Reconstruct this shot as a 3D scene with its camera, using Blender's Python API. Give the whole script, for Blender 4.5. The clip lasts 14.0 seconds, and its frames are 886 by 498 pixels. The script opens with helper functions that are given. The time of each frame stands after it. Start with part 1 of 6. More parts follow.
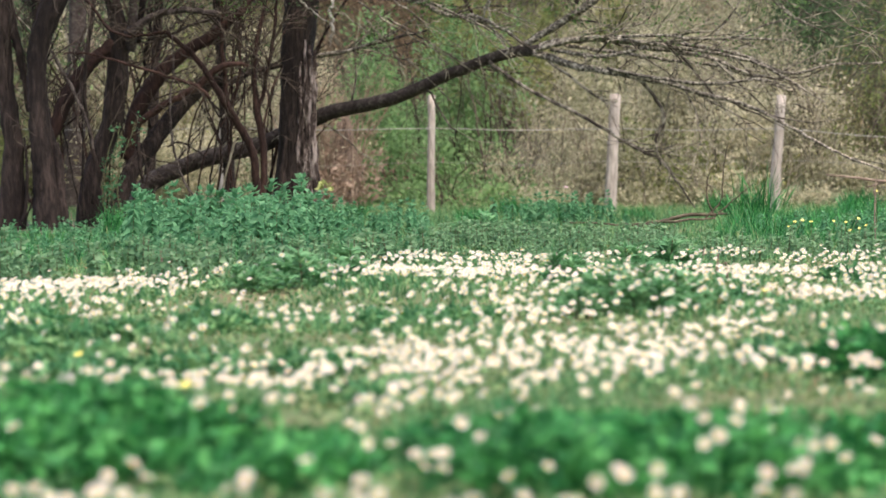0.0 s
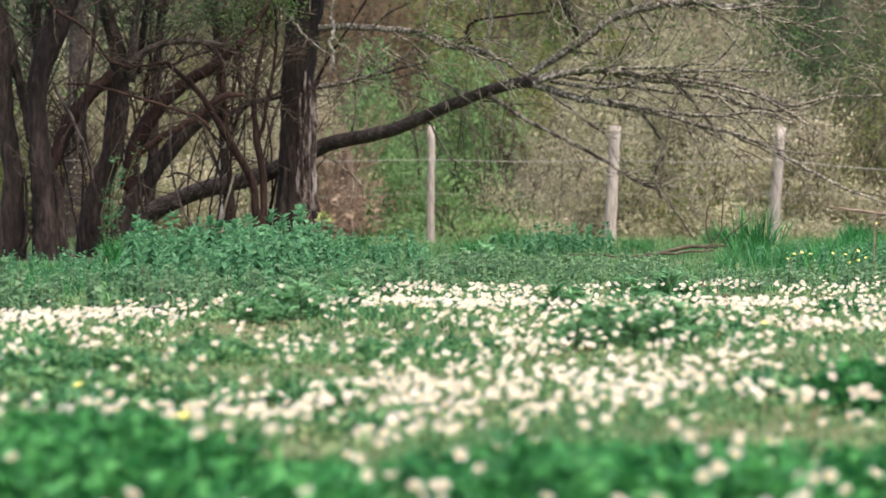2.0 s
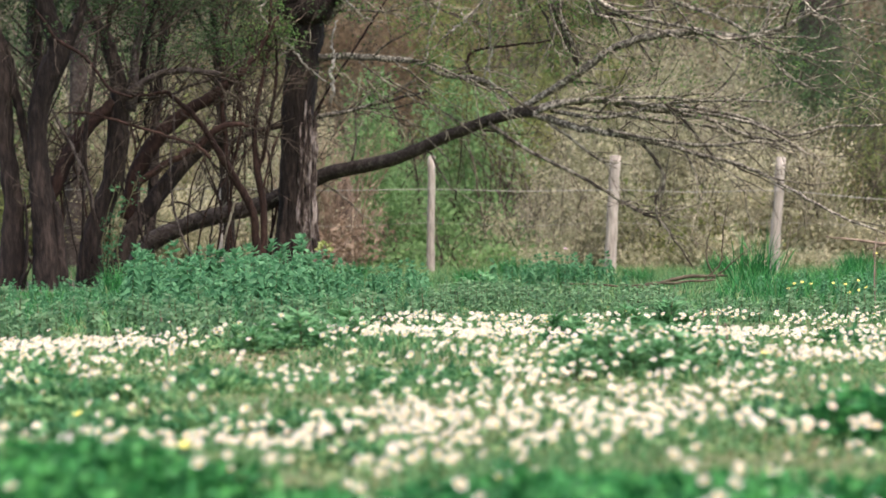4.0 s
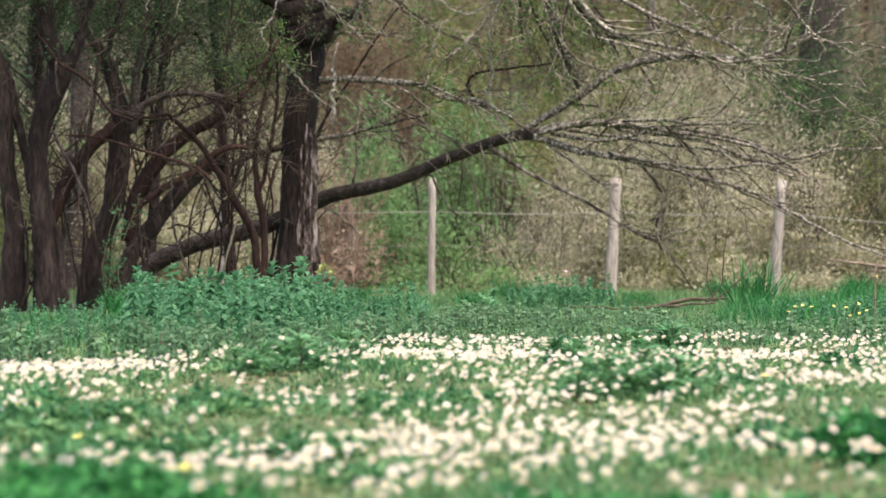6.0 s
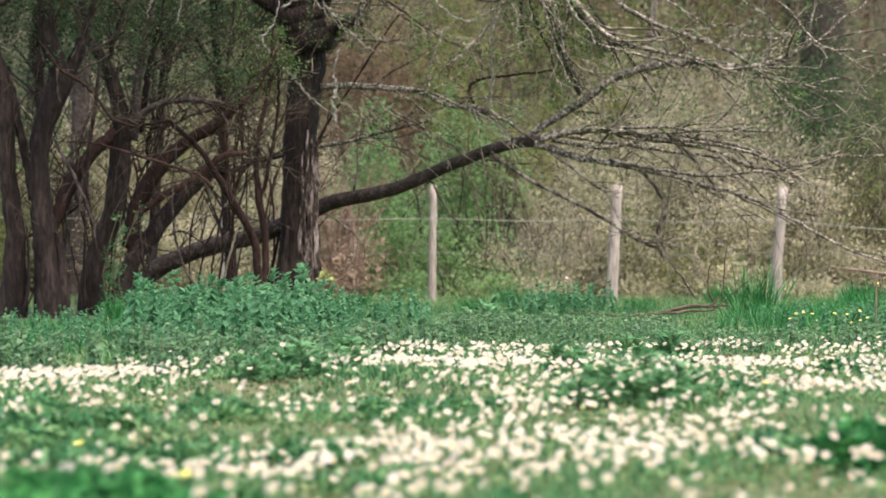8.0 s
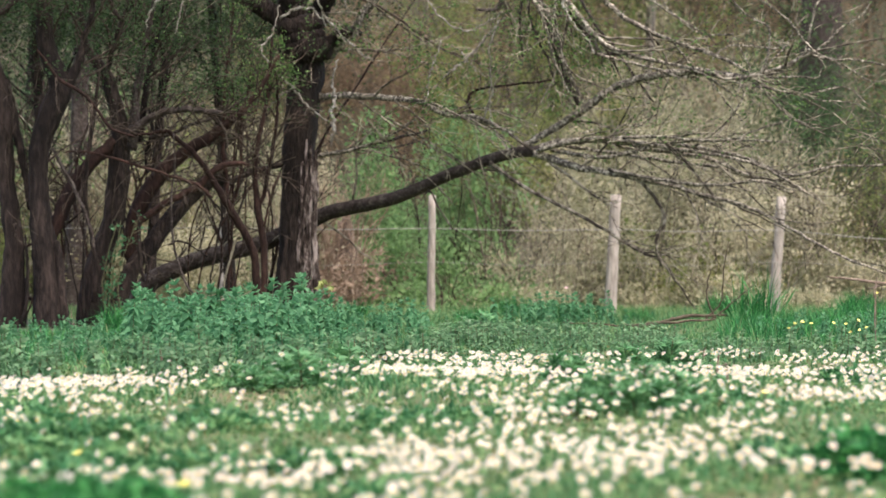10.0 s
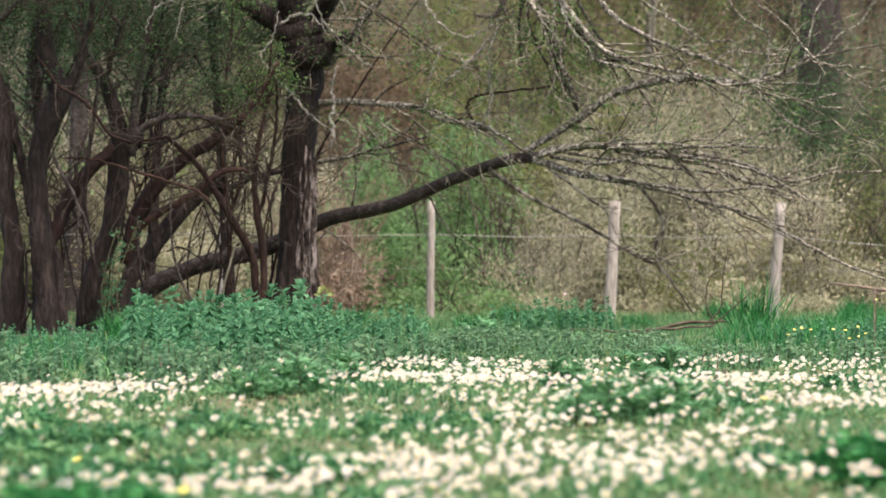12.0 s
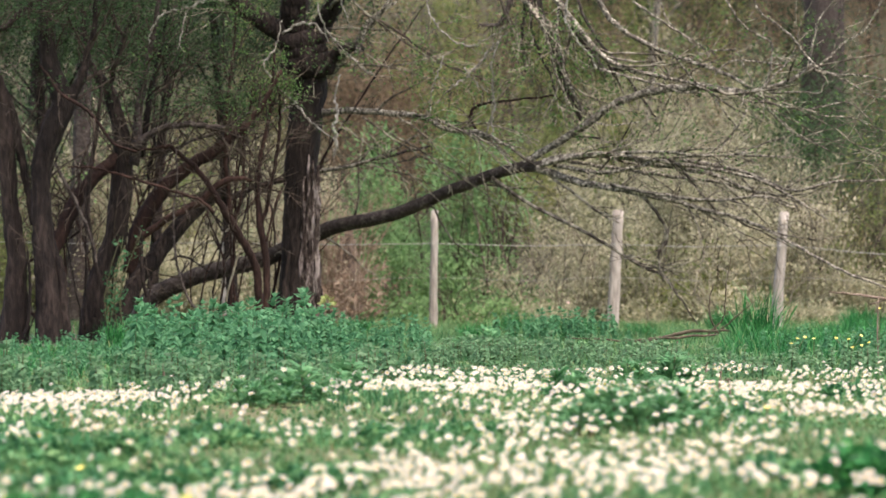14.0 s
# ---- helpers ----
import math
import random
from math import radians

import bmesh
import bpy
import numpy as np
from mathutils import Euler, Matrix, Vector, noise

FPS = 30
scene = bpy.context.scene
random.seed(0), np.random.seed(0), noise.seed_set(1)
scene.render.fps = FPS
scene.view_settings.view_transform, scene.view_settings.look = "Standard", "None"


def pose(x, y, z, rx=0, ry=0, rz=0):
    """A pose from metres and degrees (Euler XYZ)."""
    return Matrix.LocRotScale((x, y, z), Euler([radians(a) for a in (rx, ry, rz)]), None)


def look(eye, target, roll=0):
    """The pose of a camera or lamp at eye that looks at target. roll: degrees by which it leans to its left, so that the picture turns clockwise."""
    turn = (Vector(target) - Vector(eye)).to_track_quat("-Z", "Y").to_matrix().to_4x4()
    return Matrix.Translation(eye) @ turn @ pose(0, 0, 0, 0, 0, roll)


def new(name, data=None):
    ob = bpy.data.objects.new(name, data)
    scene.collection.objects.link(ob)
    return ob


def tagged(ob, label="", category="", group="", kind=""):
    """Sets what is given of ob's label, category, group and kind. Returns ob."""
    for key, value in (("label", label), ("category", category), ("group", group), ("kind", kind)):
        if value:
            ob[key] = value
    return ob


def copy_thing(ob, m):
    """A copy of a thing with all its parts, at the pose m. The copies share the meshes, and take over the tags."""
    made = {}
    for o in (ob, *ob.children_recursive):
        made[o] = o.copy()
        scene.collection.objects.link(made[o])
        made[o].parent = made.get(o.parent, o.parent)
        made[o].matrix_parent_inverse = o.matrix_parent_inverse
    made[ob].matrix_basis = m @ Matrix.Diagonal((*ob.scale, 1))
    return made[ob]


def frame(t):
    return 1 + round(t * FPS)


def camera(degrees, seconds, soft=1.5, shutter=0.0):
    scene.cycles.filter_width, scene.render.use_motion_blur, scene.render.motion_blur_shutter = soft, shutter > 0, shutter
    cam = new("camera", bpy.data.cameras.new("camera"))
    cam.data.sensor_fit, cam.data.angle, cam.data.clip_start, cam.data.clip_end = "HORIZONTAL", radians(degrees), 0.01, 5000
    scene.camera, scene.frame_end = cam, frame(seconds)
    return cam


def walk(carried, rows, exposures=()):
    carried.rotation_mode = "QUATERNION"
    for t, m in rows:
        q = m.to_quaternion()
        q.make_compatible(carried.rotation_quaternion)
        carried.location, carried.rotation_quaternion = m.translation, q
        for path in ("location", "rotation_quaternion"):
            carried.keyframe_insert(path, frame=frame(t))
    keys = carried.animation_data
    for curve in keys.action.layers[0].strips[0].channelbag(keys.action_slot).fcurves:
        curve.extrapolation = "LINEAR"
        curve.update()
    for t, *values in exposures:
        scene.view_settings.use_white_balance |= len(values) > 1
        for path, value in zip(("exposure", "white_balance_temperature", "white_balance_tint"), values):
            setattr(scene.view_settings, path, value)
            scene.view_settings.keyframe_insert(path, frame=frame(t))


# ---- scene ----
cam = camera(18.0, 14.0, soft=1.5)
cam.data.dof.use_dof = True
cam.data.dof.focus_distance = 17.0
cam.data.dof.aperture_fstop = 4.5

# a camera on a tripod half a metre over the grass: seconds, tilt, turn, lean
TILT = (
    (0.0, 88.398, -0.038, -0.285),
    (0.5, 88.573, -0.038, -0.253),
    (1.0, 88.721, -0.042, -0.242),
    (1.5, 88.882, -0.046, -0.184),
    (2.0, 89.040, -0.050, -0.142),
    (2.5, 89.205, -0.047, -0.117),
    (3.0, 89.383, -0.048, -0.118),
    (5.5, 89.993, -0.045, -0.047),
    (6.0, 90.108, -0.036, -0.051),
    (6.5, 90.111, -0.019, -0.037),
    (7.0, 90.189, -0.014, -0.027),
    (7.5, 90.199, -0.011, -0.035),
    (8.0, 90.247, -0.016, -0.014),
    (10.5, 90.462, -0.046, -0.019),
    (11.0, 90.472, -0.052, 0.023),
    (11.5, 90.530, -0.076, -0.028),
    (12.0, 90.574, -0.053, -0.020),
    (12.5, 90.629, -0.033, -0.007),
    (13.0, 90.679, -0.016, -0.003),
    (13.5, 90.718, 0.000, 0.000),
    (14.0, 90.757, 0.009, -0.011),
)
walk(cam, [(t, pose(0, 0, 0.5, tilt, 0, turn) @ pose(0, 0, 0, 0, 0, lean)) for t, tilt, turn, lean in TILT],
     exposures=[(0.0, 1.415, 6900, 20.5), (14.0, 1.415, 6900, 20.5)])

# ---- world and sun: a bright overcast spring day
SUN_EL, SUN_AZ = 64.0, 150.0
world = bpy.data.worlds.new("overcast_sky")
scene.world = world
world.use_nodes = True
sky = world.node_tree.nodes.new("ShaderNodeTexSky")
sky.sky_type = "NISHITA"
sky.sun_disc = False
sky.sun_elevation, sky.sun_rotation = radians(SUN_EL), radians(SUN_AZ)
sky.air_density, sky.dust_density, sky.ozone_density = 1.0, 4.0, 1.0
background = world.node_tree.nodes["Background"]
background.inputs["Strength"].default_value = 0.15
world.node_tree.links.new(sky.outputs["Color"], background.inputs["Color"])
sun_data = bpy.data.lights.new("sun", "SUN")
sun_data.energy, sun_data.angle, sun_data.color = 1.5, radians(35), (1.0, 0.96, 0.9)
sun = new("sun", sun_data)
toward = Vector((math.sin(radians(SUN_AZ)) * math.cos(radians(SUN_EL)), math.cos(radians(SUN_AZ)) * math.cos(radians(SUN_EL)),
                 math.sin(radians(SUN_EL))))
sun.matrix_world = look(toward * 60, (0, 0, 0))


# ---- materials
def material(name, colours, scale=6.0, fine=60.0, rough=0.8, bump=0.2, bump_size=0.01, vary="island", spread=0.35,
             translucent=0.0, gloss=0.3, stretch=(1, 1, 1), broad=0.5, band=0.2):
    """Colours from dark to light over two scales of noise, with a random share piece by piece."""
    m = bpy.data.materials.new(name)
    m.use_nodes = True
    n, l = m.node_tree.nodes, m.node_tree.links
    shader = n["Principled BSDF"]
    shader.inputs["Roughness"].default_value = rough
    shader.inputs["Specular IOR Level"].default_value = gloss
    coords = n.new("ShaderNodeTexCoord")
    mapping = n.new("ShaderNodeMapping")
    mapping.inputs["Scale"].default_value = stretch
    l.new(coords.outputs["Object"], mapping.inputs["Vector"])
    big = n.new("ShaderNodeTexNoise")
    big.inputs["Scale"].default_value, big.inputs["Detail"].default_value = scale, 4
    small = n.new("ShaderNodeTexNoise")
    small.inputs["Scale"].default_value, small.inputs["Detail"].default_value = fine, 5
    for t in (big, small):
        l.new(mapping.outputs["Vector"], t.inputs["Vector"])
    add = n.new("ShaderNodeMath")
    add.operation = "MULTIPLY_ADD"
    add.inputs[1].default_value = 1 - broad
    l.new(small.outputs["Fac"], add.inputs[0])
    half = n.new("ShaderNodeMath")
    half.operation = "MULTIPLY"
    half.inputs[1].default_value = broad
    l.new(big.outputs["Fac"], half.inputs[0])
    l.new(half.outputs[0], add.inputs[2])
    if vary == "island":
        source = n.new("ShaderNodeNewGeometry").outputs["Random Per Island"]
    else:
        source = n.new("ShaderNodeObjectInfo").outputs["Random"]
    shift = n.new("ShaderNodeMath")
    shift.operation = "MULTIPLY_ADD"
    shift.inputs[1].default_value = spread
    l.new(source, shift.inputs[0])
    l.new(add.outputs[0], shift.inputs[2])
    centre = n.new("ShaderNodeMath")
    centre.operation = "SUBTRACT"
    centre.inputs[1].default_value = spread / 2
    l.new(shift.outputs[0], centre.inputs[0])
    ramp = n.new("ShaderNodeValToRGB")
    l.new(centre.outputs[0], ramp.inputs["Fac"])
    steps = ramp.color_ramp.elements
    steps[0].position, steps[1].position = 0.5 - band, 0.5 + band
    steps[0].color, steps[1].color = (*colours[0], 1), (*colours[-1], 1)
    for i, c in enumerate(colours[1:-1]):
        e = steps.new(0.5 - band + 2 * band * (i + 1) / (len(colours) - 1))
        e.color = (*c, 1)
    l.new(ramp.outputs["Color"], shader.inputs["Base Color"])
    if bump:
        b = n.new("ShaderNodeBump")
        b.inputs["Strength"].default_value, b.inputs["Distance"].default_value = bump, bump_size
        l.new(small.outputs["Fac"], b.inputs["Height"])
        l.new(b.outputs["Normal"], shader.inputs["Normal"])
    if translucent:
        thin = n.new("ShaderNodeBsdfTranslucent")
        l.new(ramp.outputs["Color"], thin.inputs["Color"])
        mix = n.new("ShaderNodeMixShader")
        mix.inputs["Fac"].default_value = translucent
        l.new(shader.outputs[0], mix.inputs[1])
        l.new(thin.outputs[0], mix.inputs[2])
        l.new(mix.outputs[0], n["Material Output"].inputs["Surface"])
    return m


GROUND = material("meadow_soil", [(0.045, 0.072, 0.025), (0.085, 0.115, 0.043), (0.17, 0.122, 0.07)], 1.7, 45, 0.95, 0.6, 0.02, "object", 0.0)
GRASS = material("grass_blade", [(0.02, 0.105, 0.037), (0.055, 0.21, 0.075), (0.15, 0.30, 0.11)], 0.8, 6, 0.55, 0, spread=0.5, translucent=0.3)
DEEP_GRASS = material("deep_grass", [(0.006, 0.085, 0.022), (0.016, 0.17, 0.042), (0.055, 0.28, 0.07)], 3, 20, 0.55, 0, spread=0.5, translucent=0.3)
DEEP_HERB = material("deep_herb", [(0.006, 0.085, 0.02), (0.018, 0.175, 0.042), (0.065, 0.31, 0.075)], 3, 20, 0.6, 0, spread=0.5, translucent=0.3)
TURF = material("turf_leaf", [(0.048, 0.135, 0.043), (0.11, 0.235, 0.08), (0.215, 0.28, 0.12)], 1.1, 9, 0.6, 0, spread=0.55, translucent=0.25)
STRAW = material("dead_straw", [(0.17, 0.11, 0.05), (0.32, 0.23, 0.12)], 3, 40, 0.8, 0, spread=0.4)
PETAL = material("daisy_petal", [(0.43, 0.412, 0.36), (0.58, 0.563, 0.505)], 20, 200, 0.6, 0, spread=0.5, translucent=0.25)
YOLK = material("flower_eye", [(0.62, 0.40, 0.02), (0.75, 0.55, 0.05)], 60, 300, 0.7, 0.4, 0.001)
BUTTER = material("buttercup_petal", [(0.62, 0.55, 0.08), (0.78, 0.72, 0.20)], 60, 300, 0.35, 0, gloss=0.5)
NETTLE = material("nettle_leaf", [(0.036, 0.148, 0.06), (0.078, 0.245, 0.11), (0.15, 0.35, 0.172)], 2.2, 30, 0.75, 0.3, 0.004, broad=0.7, spread=0.3, translucent=0.5)
WEED = material("thistle_leaf", [(0.05, 0.175, 0.065), (0.105, 0.285, 0.115), (0.21, 0.39, 0.18)], 5, 70, 0.6, 0.3, 0.004, spread=0.4, translucent=0.35)
PALE_HERB = material("pale_herb_leaf", [(0.06, 0.155, 0.07), (0.118, 0.25, 0.118), (0.22, 0.365, 0.20)], 2.2, 30, 0.75, 0.3, 0.004, broad=0.7, spread=0.3, translucent=0.5)
STEM = material("herb_stem", [(0.06, 0.10, 0.03), (0.13, 0.10, 0.06)], 12, 90, 0.7, 0.2, 0.002)
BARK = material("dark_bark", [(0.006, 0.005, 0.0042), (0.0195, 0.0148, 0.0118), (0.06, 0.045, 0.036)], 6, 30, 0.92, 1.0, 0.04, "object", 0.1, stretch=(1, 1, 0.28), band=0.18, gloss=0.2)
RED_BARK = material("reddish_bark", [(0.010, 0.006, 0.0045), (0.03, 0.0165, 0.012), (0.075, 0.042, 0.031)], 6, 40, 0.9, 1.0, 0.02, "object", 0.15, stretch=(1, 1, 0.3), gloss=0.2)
TORN = material("torn_bark", [(0.014, 0.011, 0.009), (0.072, 0.056, 0.047), (0.36, 0.31, 0.275)], 16, 45, 0.9, 1.0, 0.03, "object", 0.05, stretch=(1, 1, 0.25), band=0.12, gloss=0.08)
LIMB_BARK = material("limb_bark", [(0.014, 0.011, 0.009), (0.044, 0.036, 0.03), (0.125, 0.11, 0.093)], 12, 40, 0.92, 1.0, 0.02, "object", 0.05, gloss=0.2)
LICHEN = material("lichened_bark", [(0.019, 0.016, 0.012), (0.112, 0.102, 0.079), (0.52, 0.49, 0.385)], 26, 60, 0.95, 0.9, 0.02, "island", 0.12, band=0.14, gloss=0.3)
TWIG = material("twig_bark", [(0.018, 0.014, 0.010), (0.068, 0.058, 0.042), (0.36, 0.335, 0.25)], 5, 17, 0.95, 0.5, 0.01, "island", 0.3, band=0.15, gloss=0.3)
POST = material("weathered_post", [(0.20, 0.18, 0.15), (0.38, 0.35, 0.30), (0.54, 0.51, 0.45)], 5, 45, 0.9, 0.8, 0.01, "object", 0.2, stretch=(1, 1, 0.15))
POST_DARK = material("rotten_wood", [(0.06, 0.043, 0.032), (0.12, 0.09, 0.068), (0.2, 0.155, 0.12)], 5, 40, 0.95, 0.8, 0.02, "object", 0.1, stretch=(1, 1, 0.2))
WIRE = material("pale_tape", [(0.22, 0.22, 0.19), (0.34, 0.34, 0.30)], 5, 60, 0.6, 0)
LEAF = material("spring_leaf", [(0.045, 0.10, 0.028), (0.08, 0.17, 0.045), (0.15, 0.26, 0.08)], 2, 9, 0.6, 0, spread=0.6, translucent=0.5)
SALLOW = material("sallow_leaf", [(0.20, 0.212, 0.12), (0.33, 0.328, 0.20), (0.47, 0.445, 0.30)], 0.5, 2.0, 0.9, 0, spread=0.24, broad=0.75, band=0.15, translucent=0.45)
PALE_STEM = material("pale_stem", [(0.09, 0.08, 0.055), (0.18, 0.165, 0.11), (0.32, 0.30, 0.21)], 5, 17, 0.95, 0.5, 0.01, "island", 0.4)
OLIVE = material("olive_leaf", [(0.022, 0.05, 0.018), (0.04, 0.088, 0.032), (0.07, 0.14, 0.05)], 2, 9, 0.7, 0, spread=0.6, translucent=0.5)
WHITE_LICHEN = material("white_lichen", [(0.05, 0.045, 0.035), (0.22, 0.21, 0.175), (0.52, 0.52, 0.45)], 18, 50, 0.95, 0.8, 0.01, "island", 0.1)
# leaf green darkened so that woodland shade is part of its colour
SHADE_LEAF = material("shade_leaf", [(0.014, 0.032, 0.012), (0.028, 0.058, 0.022), (0.05, 0.09, 0.035)], 2, 9, 0.6, 0, spread=0.6, translucent=0.5)
BRAMBLE = material("bramble_leaf", [(0.054, 0.074, 0.030), (0.121, 0.124, 0.057), (0.230, 0.189, 0.101)], 0.45, 2.5, 0.8, 0, spread=0.16, broad=0.8, band=0.16, translucent=0.55)
FRESH = material("hedge_leaf", [(0.095, 0.182, 0.070), (0.155, 0.290, 0.108), (0.230, 0.385, 0.149)], 0.45, 2.5, 0.7, 0, spread=0.16, broad=0.8, band=0.16, translucent=0.55)
GOLDEN = material("golden_leaf", [(0.075, 0.11, 0.03), (0.155, 0.20, 0.06), (0.28, 0.29, 0.11)], 0.45, 2.5, 0.8, 0, spread=0.16, broad=0.8, band=0.16, translucent=0.55)
RUSSET = material("russet_leaf", [(0.11, 0.078, 0.045), (0.19, 0.14, 0.085), (0.27, 0.205, 0.13)], 0.45, 2.5, 0.8, 0, spread=0.16, broad=0.8, band=0.16, translucent=0.55)
BRACKEN = material("dead_bracken", [(0.165, 0.116, 0.077), (0.275, 0.204, 0.143), (0.396, 0.314, 0.231)], 1.5, 6, 0.85, 0, spread=0.3, translucent=0.4)
SCRUB_STEM = material("scrub_stem", [(0.018, 0.014, 0.010), (0.042, 0.033, 0.025), (0.105, 0.088, 0.066)], 5, 17, 0.95, 0.5, 0.01, "island", 0.4, gloss=0.08)
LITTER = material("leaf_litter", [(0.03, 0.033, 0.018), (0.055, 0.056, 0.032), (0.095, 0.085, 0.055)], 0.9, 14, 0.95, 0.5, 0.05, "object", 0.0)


# ---- builders
def mesh_object(name, verts, faces, mats, parent=None, label="", smooth=True, index=None):
    me = bpy.data.meshes.new(name)
    me.from_pydata([tuple(v) for v in verts], [], faces)
    for m in (mats if isinstance(mats, (list, tuple)) else [mats]):
        me.materials.append(m)
    if index is not None:
        me.polygons.foreach_set("material_index", index)
    if smooth:
        me.polygons.foreach_set("use_smooth", [True] * len(me.polygons))
    me.update()
    ob = new(name, me)
    if parent is not None:
        ob.parent = parent
    if label:
        ob["label"] = label
    return ob


def array_mesh(name, verts, loops, totals, mats, index=None, smooth=False):
    """A mesh from numpy arrays: places, the corners of all faces in a row, and the corners of each face."""
    me = bpy.data.meshes.new(name)
    me.vertices.add(len(verts))
    me.vertices.foreach_set("co", np.asarray(verts, np.float32).ravel())
    me.loops.add(len(loops))
    me.loops.foreach_set("vertex_index", np.asarray(loops, np.int32))
    me.polygons.add(len(totals))
    totals = np.asarray(totals, np.int32)
    me.polygons.foreach_set("loop_start", np.concatenate(([0], np.cumsum(totals)[:-1])).astype(np.int32))
    for m in (mats if isinstance(mats, (list, tuple)) else [mats]):
        me.materials.append(m)
    if index is not None:
        me.polygons.foreach_set("material_index", np.asarray(index, np.int32))
    if smooth:
        me.polygons.foreach_set("use_smooth", np.ones(len(totals), bool))
    me.update(calc_edges=True)
    me.validate()
    return me


def thing(name, at, label, category, group="", kind=""):
    ob = new(name)
    ob.empty_display_size = 0.1
    ob.matrix_basis = Matrix.Translation(at)
    return tagged(ob, label, category, group, kind)


def ground_height(x, y):
    x, y = np.asarray(x, float), np.asarray(y, float)
    near = np.exp(-((y - 10) / 14) ** 2)
    z = near * (0.018 * np.sin(1.3 * x + 0.7 * y) + 0.015 * np.sin(2.3 * y - 0.9 * x + 1.0) + 0.01 * np.sin(3.1 * x + 1.9 * y))
    bank = np.clip((y - 74) / 52, 0, 1)
    rise = 19.0 * bank * bank * (3 - 2 * bank) * (1 + 0.08 * np.sin(0.18 * x + 0.1 * y))
    return z + rise


class Tubes:
    """Gathers tapered round stems into one mesh."""

    def __init__(self):
        self.v, self.f = [], []

    def add(self, path, radii, sides=8, knobs=0.0, rng=random):
        path = [Vector(p) for p in path]
        start = len(self.v)
        up = Vector((0.3, 0.9, 0.2))
        flute = [rng.uniform(-knobs, knobs) for _ in range(sides)] if knobs else ()
        for i, p in enumerate(path):
            along = (path[min(i + 1, len(path) - 1)] - path[max(i - 1, 0)]).normalized()
            side = along.cross(up)
            if side.length < 0.05:
                side = along.cross(Vector((1, 0, 0)))
            side.normalize()
            other = along.cross(side)
            for k in range(sides):
                a = 2 * math.pi * k / sides
                r = radii[i] * (1 + (flute[k] + rng.uniform(-knobs, knobs) * 0.5 if knobs else 0))
                self.v.append(p + (side * math.cos(a) + other * math.sin(a)) * r)
        for i in range(len(path) - 1):
            for k in range(sides):
                a, b = start + i * sides + k, start + i * sides + (k + 1) % sides
                self.f.append((a, b, b + sides, a + sides))
        self.f.append(tuple(start + k for k in reversed(range(sides))))
        last = start + (len(path) - 1) * sides
        self.f.append(tuple(last + k for k in range(sides)))

    def build(self, name, mat, parent=None, label=""):
        return mesh_object(name, self.v, self.f, mat, parent, label)


def smooth_path(points, radii, steps, wobble=0.0, rng=random):
    """A curve through the points, with a radius at each step."""
    pts = [Vector(p) for p in points]
    ext = [2 * pts[0] - pts[1]] + pts + [2 * pts[-1] - pts[-2]]
    out, rad = [], []
    for i in range(len(pts) - 1):
        p0, p1, p2, p3 = ext[i:i + 4]
        for s in range(steps):
            t = s / steps
            q = 0.5 * (2 * p1 + (p2 - p0) * t + (2 * p0 - 5 * p1 + 4 * p2 - p3) * t * t + (3 * p1 - p0 - 3 * p2 + p3) * t ** 3)
            r = radii[i] + (radii[i + 1] - radii[i]) * t
            out.append(q + Vector((rng.uniform(-1, 1), rng.uniform(-1, 1), rng.uniform(-1, 1))) * wobble)
            rad.append(r)
    out.append(pts[-1])
    rad.append(radii[-1])
    return out, rad


def taper(n, r0, r1):
    return [r0 + (r1 - r0) * i / (n - 1) for i in range(n)]


def grow(tubes, path, radii, rng, count, length, level, ends, lift=0.0, start=0.15, flat=1.0):
    """Side twigs along a stem, and twigs on those; the places of their outer halves go into ends."""
    n = len(path)
    for _ in range(count):
        i = int(rng.uniform(start, 0.98) * (n - 1))
        along = (path[min(i + 1, n - 1)] - path[max(i - 1, 0)]).normalized()
        off = Vector((rng.gauss(0, 1), rng.gauss(0, 1) * flat, rng.gauss(0, 1)))
        off -= along * off.dot(along)
        if off.length < 0.01:
            continue
        way = (along * rng.uniform(0.6, 1.5) + off.normalized() * rng.uniform(0.5, 1.0)).normalized()
        size = length * rng.uniform(0.45, 1.2)
        r = min(radii[i] * 0.6, 0.004 + 0.0095 * size)
        steps = 6
        p = path[i].copy()
        twig, rad = [p.copy()], [r]
        for s in range(steps):
            way = (way + Vector((rng.gauss(0, 0.15), rng.gauss(0, 0.15), rng.gauss(0, 0.15) + lift))).normalized()
            p = p + way * (size / steps)
            twig.append(p.copy())
            rad.append(max(r * (1 - (s + 1) / (steps + 1.5)), 0.0027))
        tubes.add(twig, rad, 5 if r > 0.006 else 4)
        ends.extend(twig[3:])
        if level > 0:
            grow(tubes, twig, rad, rng, rng.randint(1, 3), length * 0.5, level - 1, ends, lift, 0.3, flat)


